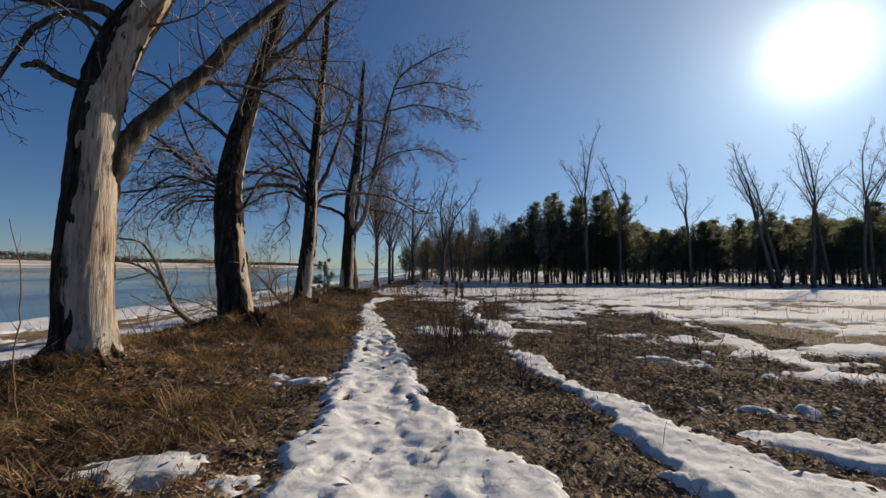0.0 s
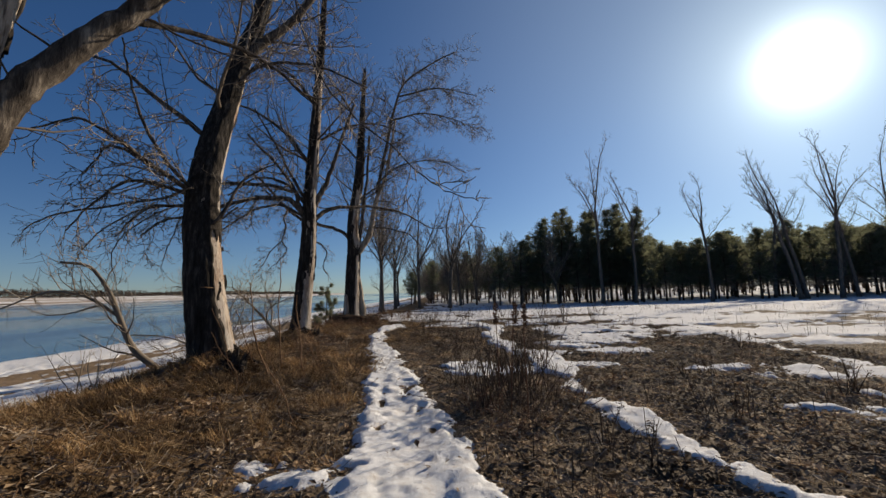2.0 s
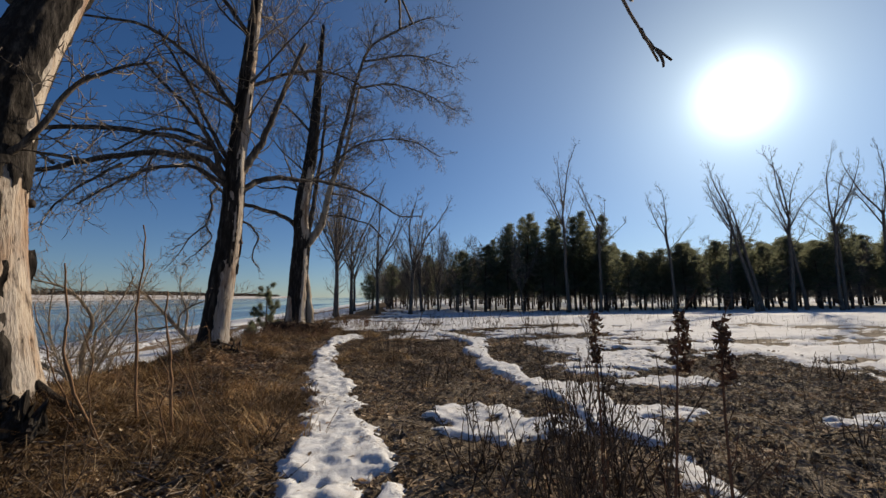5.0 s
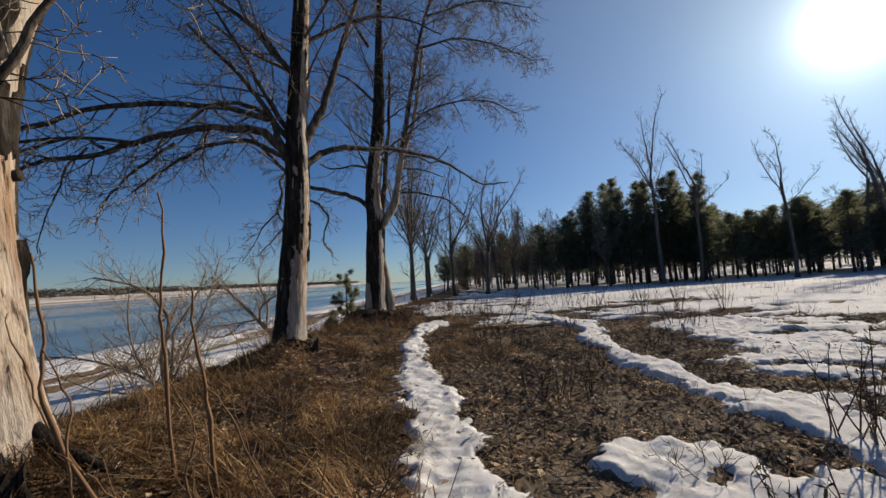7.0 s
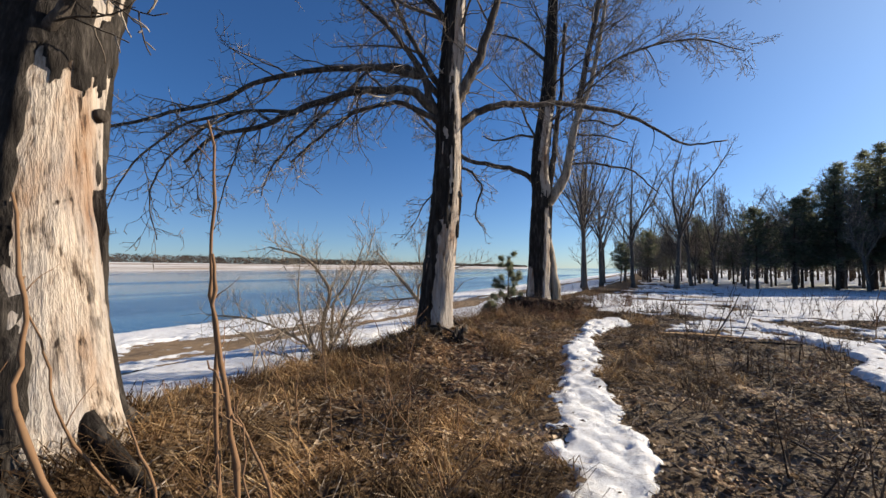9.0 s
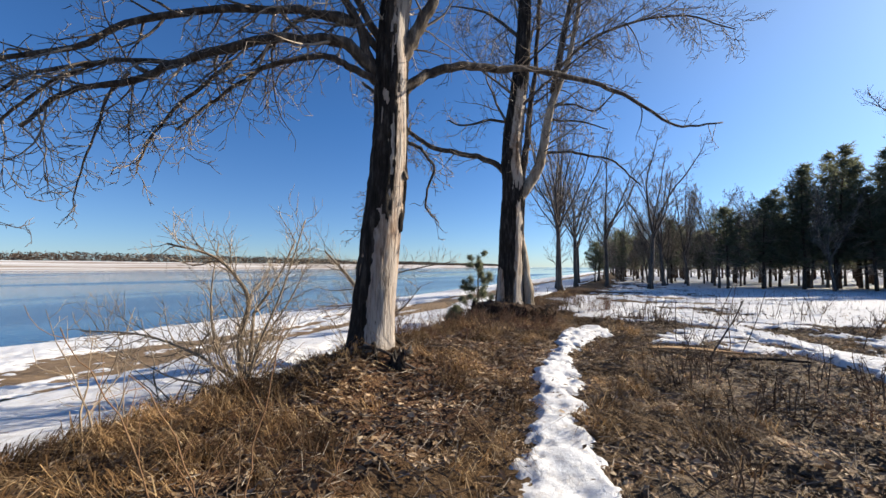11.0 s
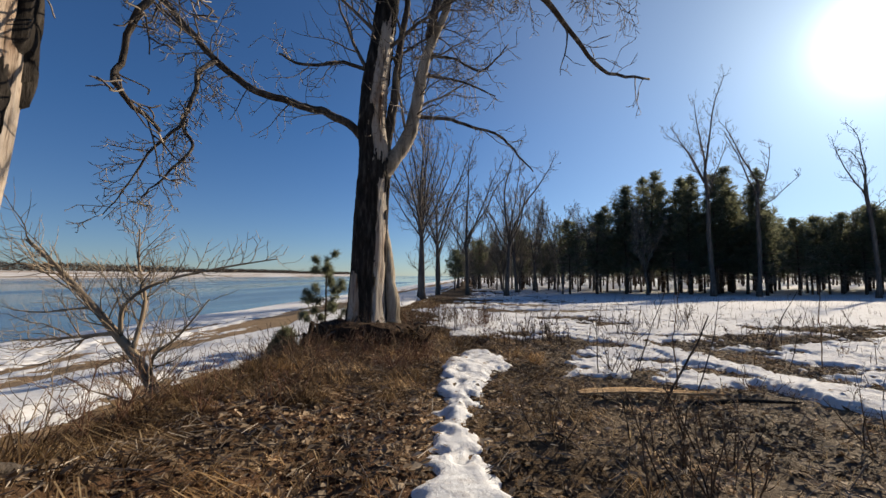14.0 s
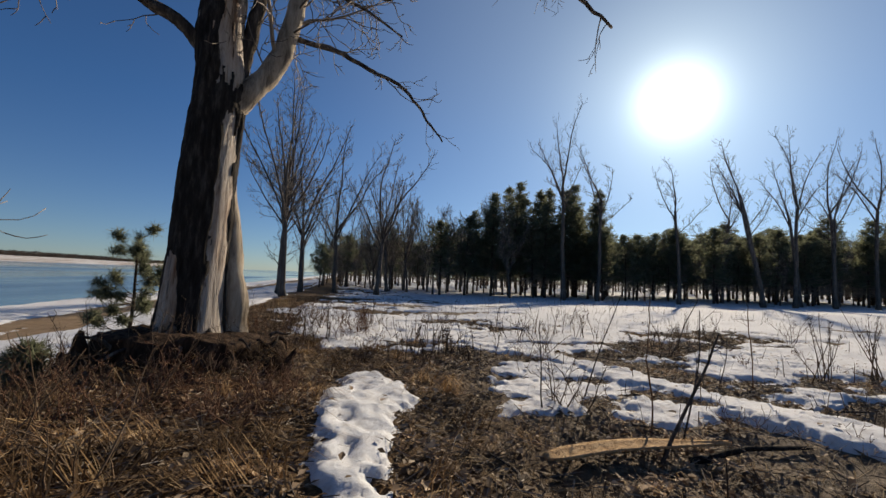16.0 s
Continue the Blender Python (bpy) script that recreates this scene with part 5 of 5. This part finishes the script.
for k, (x, y, h) in enumerate([(0.07, 7.78, 1.38), (0.16, 7.37, 1.4), (0.33, 7.16, 1.38)]):
    dock_plant(x, y, h, 640 + k)
weed_rng = np.random.RandomState(62)
for k in range(44):
    if k < 8:
        x, y, h = weed_rng.uniform(-0.3, 1.1), weed_rng.uniform(6.6, 8.4), weed_rng.uniform(0.4, 0.7)
    else:
        x, y, h = weed_rng.uniform(-1.0, 6.5), weed_rng.uniform(4.0, 24.0), weed_rng.uniform(0.2, 0.42)
    if float(near_line(np.array([x]), np.array([y]), TRAIL)[0][0]) > -0.25:
        continue
    shrub("dry_weed", "dark tangled dead weed spread over the earth", "weed", x, y, 740 + k, 9, h, 1.3, 0.005, WEED if k % 3 else RED_STEM, 0.07, 0.2, 1, (0, 0), "tangled weeds in the field")


def pole(x, y, high, lean, r, seed):
    """A bare sapling stem standing askew."""
    rng = np.random.RandomState(seed)
    ob = tagged(new("sapling"), "bare dark sapling stem leaning in the field", "sapling", "leaning saplings in the field")
    ob.location = (x, y, float(height(x, y)))
    lp = wander(rng, (0, 0, -0.04), (lean, 0.0, 1), high, 9, 0.1)
    lr = np.linspace(r, r * 0.4, 10)
    t = Tubes()
    t.add(lp, lr, 6, 0.2, rng)
    part("stem", t.mesh("stem", LIMB_BARK), ob)
    tw = Tubes()
    sprout(tw, rng, lp, lr, 0.2, 0.3, 1, -0.05, 0.2, 0.4, 0.5, 0.003)
    part("side_twig", tw.mesh("side_twig", TWIG), ob, "", "stuff")


for k, (x, y, h, lean, r) in enumerate([(-0.87, 18.78, 1.15, 0.48, 0.017), (-0.37, 19.09, 1.26, 0.39, 0.009), (2.67, 22.58, 1.27, 0.4, 0.014), (-1.22, 19.97, 0.95, -0.16, 0.009), (-0.62, 20.19, 1.39, 0.22, 0.009), (1.82, 20.77, 0.78, 0.31, 0.007)]):
    pole(x, y, h, lean, r, 810 + k)

brush_rng = np.random.RandomState(61)
for k in range(34):
    if k < 18:
        x, y, h = brush_rng.uniform(-6.3, -3.6), brush_rng.uniform(19.4, 20.8), brush_rng.uniform(0.3, 0.5)
    elif k < 24:
        x, y, h = brush_rng.uniform(-6.4, -4.4), brush_rng.uniform(16.6, 19.6), brush_rng.uniform(0.4, 0.8)
    else:
        x, y, h = brush_rng.uniform(-4.3, -2.6), brush_rng.uniform(22.6, 27.5), brush_rng.uniform(0.5, 0.9)
    shrub("low_shrub", "low tangled reddish-brown brush on the bank", "shrub", x, y, 700 + k, 9, h, 0.7, 0.006, RED_STEM, 0.08, 0.25, 1, (0, 0), "reddish brush on the bank")


def small_pine(x, y, high, seed):
    rng = np.random.RandomState(seed)
    ob = tagged(new("young_pine"), "young green pine growing on the bank", "tree")
    ob.location = (x, y, float(height(x, y)))
    line = wander(rng, (0, 0, -0.05), (0.05, 0, 1), high, 8, 0.06)
    t = Tubes()
    t.add(line, np.linspace(0.045, 0.012, 9), 6)
    part("trunk", t.mesh("trunk", PINE_BARK), ob)
    arms, cs = Tubes(), []
    for k in range(26):
        f = 0.12 + 0.88 * rng.rand()
        p = line[0] + (line[-1] - line[0]) * f
        a = rng.rand() * 6.3
        lp = wander(rng, p, (math.cos(a), math.sin(a), 0.35), (0.35 + 0.55 * rng.rand()) * (1.15 - 0.6 * f) * min(1, high / 2), 4, 0.2, 0.0, 0.3)
        arms.add(lp, np.linspace(0.012, 0.005, 5), 3)
        cs += [lp[-1], lp[-2], lp[-1] + 0.05 * rng.randn(3), (lp[-1] + lp[-2]) / 2]
    cs += [line[-1], line[-1] - (0, 0, 0.1)]
    part("bough", arms.mesh("bough", PINE_BARK), ob, "", "stuff")
    v, f = needle_brush(rng, cs, 0.17, 60)
    part("needles", mesh_from("needles", v, f, NEEDLE, False), ob, "green needles", "stuff")


def needle_brush(rng, centres, size, per):
    c = np.repeat(np.asarray(centres), per, 0)
    n = len(c)
    d = rng.randn(n, 3) + np.array([0, 0, 0.4])
    d /= np.linalg.norm(d, axis=1)[:, None]
    w = np.cross(d, rng.randn(n, 3))
    w /= np.linalg.norm(w, axis=1)[:, None]
    s = size * (0.7 + 0.6 * rng.rand(n))[:, None]
    c = c + rng.randn(n, 3) * 0.035
    return np.stack([c - w * 0.008, c + w * 0.008, c + d * s], 1).reshape(-1, 3), np.arange(n * 3).reshape(-1, 3)


small_pine(-7.55, 25.9, 2.5, 71)
small_pine(-6.75, 21.7, 0.5, 72)


# ---- wood lying about ----
def bark_slab():
    """A long curved slab of bark, pale inner side up."""
    n, k = 30, 7
    v, f = [], []
    rng = np.random.RandomState(2)
    for side in (0, 1):
        for i in range(n):
            u = i / (n - 1)
            w = 0.09 * (1 - max(0, (u - 0.45) / 0.55) ** 1.5 * 0.85) * (0.92 + 0.12 * rng.rand()) * min(1, 0.5 + u * 6)
            for j in range(k):
                q = j / (k - 1) * 2 - 1
                x = -1.8 + 1.6 * u
                y = 18.78 + 0.06 * math.sin(u * 3) + q * w
                z = -0.02 + 0.03 * u + 0.015 * math.sin(u * 5) - (0.018 if side else 0) + 0.014 * q * q
                v.append((x, y, z))
    m = n * k
    for i in range(n - 1):
        for j in range(k - 1):
            a = i * k + j
            f.append([a, a + k, a + k + 1, a + 1])
            f.append([m + a, m + a + 1, m + a + k + 1, m + a + k])
    for i in range(n - 1):
        f.append([i * k, m + i * k, m + (i + 1) * k, (i + 1) * k])
        a = i * k + k - 1
        f.append([a, a + k, m + a + k, m + a])
    for j in range(k - 1):
        f.append([j, j + 1, m + j + 1, m + j])
        a = (n - 1) * k + j
        f.append([a, m + a, m + a + 1, a + 1])
    tagged(new("bark_slab", mesh_from("bark_slab", v, f, FRESH_WOOD)), "long slab of tan bark lying on leaf litter", "bark")


bark_slab()


def splinter_stump(name, label, x, y, seed, r, high, lean, mat):
    """A broken, ragged stump."""
    rng = np.random.RandomState(seed)
    n, rings = 28, 9
    z0 = float(height(x, y)) - 0.08
    v, f = [], []
    turn = np.arange(n) * 2 * np.pi / n
    tip = high * np.clip(0.15 + 1.5 * (fbm(np.cos(turn) * 1.7 + seed, np.sin(turn) * 1.7 + 4, 3) - 0.15), 0.12, 1.2) * (0.93 + 0.14 * rng.rand(n))
    for i in range(rings):
        u = i / (rings - 1)
        for j in range(n):
            a = 2 * math.pi * j / n
            q = r * (1.25 - 0.45 * u) * (1 + 0.25 * math.sin(a * 5 + seed) * (1 - u)) * (0.9 + 0.2 * rng.rand())
            h = tip[j] * u
            v.append((q * math.cos(a) + lean[0] * h, q * math.sin(a) + lean[1] * h, h))
    for i in range(rings - 1):
        for j in range(n):
            f.append([i * n + j, i * n + (j + 1) % n, (i + 1) * n + (j + 1) % n, (i + 1) * n + j])
    v.append((lean[0] * high * 0.3, lean[1] * high * 0.3, high * 0.3))
    for j in range(n):
        f.append([(rings - 1) * n + j, (rings - 1) * n + (j + 1) % n, len(v) - 1])
    ob = tagged(new(name, mesh_from(name, v, f, mat, False)), label, "stump")
    ob.location = (x, y, z0)
    return ob


splinter_stump("broken_stump", "dark splintered stump beside the old poplar", -4.4, 9.65, 4, 0.15, 0.4, (0.5, -0.2), BARK)
splinter_stump("broken_stump", "rotten dark stump at the foot of the tree", -4.6, 9.8, 9, 0.16, 0.32, (0.1, -0.3), BARK)
def root_mound(x, y, rx, ry, high, seed):
    """A hummock of peat and dead roots left standing round a trunk, with steep crumbling sides."""
    rng = np.random.RandomState(seed)
    n, rings = 120, 34
    u = np.linspace(0, 1, rings)
    a = np.arange(n) * 2 * np.pi / n
    U, A = np.meshgrid(u, a, indexing="ij")
    wob = 1 + 0.55 * (fbm(np.cos(A) * 2.2 + 7, np.sin(A) * 2.2 + 3, 4) - 0.5)
    out = np.where(U < 0.6, U / 0.6 * 0.9, 0.9 + 0.16 * (U - 0.6) / 0.4)
    crumble = fbm(A * 5 + seed, U * 7, 3) - 0.5
    gx = x + rx * out * wob * np.cos(A) * (1 + 0.12 * crumble * (U > 0.5))
    gy = y + ry * out * wob * np.sin(A) * (1 + 0.12 * crumble * (U > 0.5))
    top = high * (0.72 + 0.5 * fbm(gx * 2.3 + 1, gy * 2.3, 3)) * (1 - 0.35 * step(0.2, 1.0, (gx - x) / rx))
    z = np.where(U < 0.6, top, top + (-0.22 - top) * np.maximum((U - 0.6) / 0.4, 0) ** 1.3) + 0.05 * (fbm(gx * 11, gy * 11, 2) - 0.5)
    i = np.arange(rings - 1)[:, None] * n + np.arange(n)[None, :]
    j = np.arange(rings - 1)[:, None] * n + (np.arange(n)[None, :] + 1) % n
    mound = tagged(new("root_mound"), "dark crumbling mound of peat and roots round the old poplar", "mound")
    mound.location = (x, y, 0)
    me = mesh_from("peat", np.stack([gx - x, gy - y, z], -1).reshape(-1, 3), np.stack([i, i + n, j + n, j], -1).reshape(-1, 4), PEAT)
    part("peat", me, mound)
    for k in range(34):
        b = rng.uniform(-2.9, 0.3)
        w = 1 + 0.55 * (float(fbm(np.array(math.cos(b) * 2.2 + 7), np.array(math.sin(b) * 2.2 + 3), 4)) - 0.5)
        px, py = rx * w * 0.95 * math.cos(b), ry * w * 0.95 * math.sin(b)
        lp = wander(rng, (px * 0.9, py * 0.9, high * rng.uniform(0.4, 0.9)), (math.cos(b) * 0.7, math.sin(b) * 0.7, rng.uniform(-0.6, 0.5)), rng.uniform(0.2, 0.5), 6, 0.5, 0.3)
        t = Tubes()
        t.add(lp, rng.uniform(0.012, 0.035) * np.linspace(1, 0.3, 7), 6, 0.25, rng)
        part("root", t.mesh("root", PEAT if k % 2 else LIMB_BARK), mound)


root_mound(-5.1, 21.85, 1.12, 0.85, 0.42, 15)
splinter_stump("root_stump", "low dark rotten stump on the mound's edge", -5.85, 21.2, 15, 0.24, 0.5, (-0.1, 0), PEAT)
splinter_stump("root_stump", "splintered dark root stump by the worn path", -4.05, 21.35, 18, 0.16, 0.34, (0.5, -0.2), PEAT)
splinter_stump("root_stump", "dark splintered root at the trunk's foot", -4.66, 15.0, 21, 0.1, 0.28, (0.3, -0.2), BARK)
splinter_stump("root_stump", "low dark rotten root mass in dry grass", -4.35, 21.7, 17, 0.22, 0.3, (0.4, 0), BARK)
splinter_stump("root_stump", "small broken root at the trunk's foot", -4.78, 15.35, 19, 0.1, 0.2, (0.35, -0.1), LIMB_BARK)


def fallen_stick(pts, r, seed, label="broken dead stick lying on the ground", mat=None):
    rng = np.random.RandomState(seed)
    lp = spline([(x, y, float(height(x, y)) + r * 0.8 + up) for x, y, up in pts], 5)
    lp[:, :2] += np.cumsum(rng.randn(len(lp), 2), 0) * 0.008
    t = Tubes()
    t.add(lp, np.linspace(r, r * 0.5, len(lp)), 6, 0.2, rng)
    tagged(new("fallen_stick", t.mesh("fallen_stick", mat or LIMB_BARK)), label, "stick", "fallen sticks")


stick_rng = np.random.RandomState(31)
for k in range(60):
    x, y = stick_rng.uniform(-4.6, 5.5), stick_rng.uniform(2.0, 23)
    a, L = stick_rng.rand() * 6.3, stick_rng.uniform(0.2, 0.75)
    if abs(float(near_line(np.array([x]), np.array([y]), TRAIL)[1][0])) < 0.7:
        continue
    fallen_stick([(x, y, 0.01), (x + 0.5 * L * math.cos(a), y + 0.5 * L * math.sin(a), 0.03), (x + L * math.cos(a + 0.3), y + L * math.sin(a + 0.3), 0.01)], stick_rng.uniform(0.005, 0.016), 500 + k)
fallen_stick([(-5.5, 14.75, 0.02), (-5.0, 14.95, 0.05), (-4.4, 15.05, 0.02)], 0.03, 601, "grey weathered root lying before the trunk", LIMB_BARK)
fallen_stick([(-0.6, 18.75, 0.0), (0.0, 18.8, 0.03), (0.5, 18.7, 0.0)], 0.03, 602, "dark dead branch beside the slab", BARK)


# ---- ground cover ----
def keep_off_snow(x, y, chance):
    """Scattered places that lie on bare ground."""
    d = snow_depth(x, y)
    return d < chance


def ribbons(rng, x, y, z, h, lean, width, name, mat, label, cat, turn=None):
    """Grass blades: bent tapering ribbons, fallen towards turn where it is given."""
    n = len(x)
    a = rng.rand(n) * 2 * np.pi if turn is None else turn
    dx, dy = np.cos(a), np.sin(a)
    wx, wy = -dy * width, dx * width
    base = np.stack([x, y, z - 0.01], -1)
    out = np.stack([dx, dy, np.zeros(n)], -1)
    side = np.stack([wx, wy, np.zeros(n)], -1)
    up = np.array([0, 0, 1.0])
    mid = base + out * (h * lean * 0.35)[:, None] + up * (h * 0.6)[:, None]
    tip = base + out * (h * lean)[:, None] + up * (h * np.clip(1.05 - 0.42 * lean, 0.12, 1))[:, None]
    v = np.stack([base - side, base + side, mid + side * 0.7, mid - side * 0.7, tip], 1).reshape(-1, 3)
    i = np.arange(n)[:, None] * 5
    f = (i + np.array([[0, 1, 2, 3]])).tolist() + (i + np.array([[3, 2, 4]])).tolist()
    tagged(new(name, mesh_from(name, v, f, mat, False)), label, cat, kind="stuff")


def make_grass():
    rng = np.random.RandomState(44)
    tx, ty = rng.uniform(-7.2, -0.6, 5200), rng.uniform(0.5, 27, 5200)
    w = step(-0.8, -3.4, tx + 1.6 * (fbm(tx * 0.7, ty * 0.7) - 0.5) * 2) * (0.16 + 0.95 * step(0.36, 0.6, fbm(tx * 1.1 + 5, ty * 1.1))) * (1 - 0.72 * step(10.5, 14.5, ty) * step(-6.2, -5.2, tx))
    keep = (rng.rand(len(tx)) < w * 1.15) & keep_off_snow(tx, ty, -0.02)
    tx, ty = tx[keep], ty[keep]
    per = 26
    s = 0.05 + 0.06 * rng.rand(len(tx))
    x = np.repeat(tx, per) + rng.randn(len(tx) * per) * np.repeat(s, per)
    y = np.repeat(ty, per) + rng.randn(len(tx) * per) * np.repeat(s, per)
    tall = np.repeat(0.14 + 0.2 * rng.rand(len(tx)) ** 2, per)
    lie = np.repeat(fbm(tx * 0.9 + 2, ty * 0.9 + 6, 2) * 14 + 1.2 * rng.randn(len(tx)), per) + 0.55 * rng.randn(len(tx) * per)
    h = tall * (0.5 + 0.8 * rng.rand(len(x)))
    ribbons(rng, x, y, height(x, y), h, 1.2 + 1.3 * rng.rand(len(x)), 0.0025 + 0.0026 * rng.rand(len(x)), "dry_grass", DRY_GRASS, "matted golden dry grass on the bank", "grass", lie)
    # thin short dead grass in the field
    n = 100000
    x, y = rng.uniform(-3.5, 11, n), rng.uniform(0.5, 30, n)
    keep = (fbm(x * 0.8 + 11, y * 0.8) + 0.2 * rng.rand(n) > 0.5) & keep_off_snow(x, y, -0.01)
    x, y = x[keep], y[keep]
    ribbons(rng, x, y, height(x, y), 0.04 + 0.12 * rng.rand(len(x)) ** 2, 0.6 + 1.6 * rng.rand(len(x)), 0.002 + 0.0015 * rng.rand(len(x)), "field_grass", FIELD_GRASS, "thin dead grass in the field", "grass")
    # tall dead stems standing up through everything
    n = 11500
    x, y = rng.uniform(-4, 26, n), rng.uniform(3, 54, n)
    keep = fbm(x * 0.5 + 31, y * 0.5) + 0.25 * rng.rand(n) > 0.68 - 0.03 * (y > 22)
    x, y = x[keep], y[keep]
    far = near_line(x, y, TRAIL)[1] > 0.5
    x, y = x[far], y[far]
    ribbons(rng, x, y, height(x, y), 0.12 + 0.42 * rng.rand(len(x)) ** 1.6, 0.1 + 0.9 * rng.rand(len(x)), 0.003 + 0.003 * rng.rand(len(x)), "dead_stems", WEED, "dead plant stems standing in the field", "grass")
    # beach and far grass on the bank
    n = 26000
    x, y = rng.uniform(-7.6, -4.6, n), rng.uniform(0, 48, n)
    x = np.where((y > 13) & (y < 24), np.minimum(x, -5.3 - 0.4 * rng.rand(n)), x)
    ribbons(rng, x, y, height(x, y), 0.05 + 0.16 * rng.rand(n) ** 2, 0.6 + 1.8 * rng.rand(n), 0.003 + 0.003 * rng.rand(n), "bank_grass", DRY_GRASS, "dry grass along the bank's edge", "grass")


make_grass()


def make_litter():
    """Fallen leaves, each a small folded blade."""
    rng = np.random.RandomState(45)
    n = 290000
    x, y = rng.uniform(-6.2, 8, n), 0.8 + 29 * rng.rand(n) ** 1.15
    d = snow_depth(x, y)
    keep = ((fbm(x * 1.3 + 3, y * 1.3 + 9) + 0.4 * rng.rand(n) - 0.02 * step(-2.0, -3.4, x) * (y < 11) > 0.58) & (d < 0)) | ((d > 0.02) & (rng.rand(n) < 0.012))
    x, y, d = x[keep], y[keep], d[keep]
    n = len(x)
    z = height(x, y) + np.maximum(d, 0) + 0.008 + 0.02 * rng.rand(n)
    s = (0.018 + 0.036 * rng.rand(n) ** 2)[:, None]
    a = rng.rand(n) * 6.283
    u = np.stack([np.cos(a), np.sin(a), 0.26 * rng.randn(n)], -1)
    w = np.stack([-np.sin(a), np.cos(a), 0.3 * rng.randn(n)], -1) * 0.55
    c = np.stack([x, y, z], -1)
    bend = np.array([0, 0, 0.2])
    v = np.stack([c - u * s, c + w * s + bend * s, c + u * s, c - w * s + bend * s], 1).reshape(-1, 3)
    i = np.arange(n)[:, None] * 4
    f = np.concatenate([i + np.array([[0, 1, 2]]), i + np.array([[0, 2, 3]])])
    tagged(new("leaf_litter", mesh_from("leaf_litter", v, f, LEAF, False)), "brown fallen leaves scattered over the ground", "leaves", kind="stuff")


make_litter()


def make_twig_litter():
    """Short broken twigs and stalks lying flat."""
    rng = np.random.RandomState(46)
    n = 26000
    x, y = rng.uniform(-5.5, 8, n), 0.8 + 27 * rng.rand(n) ** 1.1
    keep = snow_depth(x, y) < -0.005
    x, y = x[keep], y[keep]
    n = len(x)
    a, s = rng.rand(n) * 6.283, (0.04 + 0.12 * rng.rand(n) ** 2)[:, None]
    u = np.stack([np.cos(a), np.sin(a), 0.35 * rng.randn(n)], -1) * s
    w = np.stack([-np.sin(a), np.cos(a), np.zeros(n)], -1) * (0.0015 + 0.003 * rng.rand(n))[:, None]
    c = np.stack([x, y, height(x, y) + 0.015 + 0.025 * rng.rand(n)], -1)
    up = np.array([0, 0, 0.005])
    v = np.stack([c - u - w, c - u + w, c - u + up, c + u - w, c + u + w, c + u + up], 1).reshape(-1, 3)
    i = np.arange(n)[:, None] * 6
    f = np.concatenate([i + np.array([[0, 3, 5, 2]]), i + np.array([[2, 5, 4, 1]]), i + np.array([[1, 4, 3, 0]])])
    tagged(new("twig_litter", mesh_from("twig_litter", v, f, TWIG, False)), "short dry twigs strewn over the ground", "twigs", kind="stuff")


make_twig_litter()
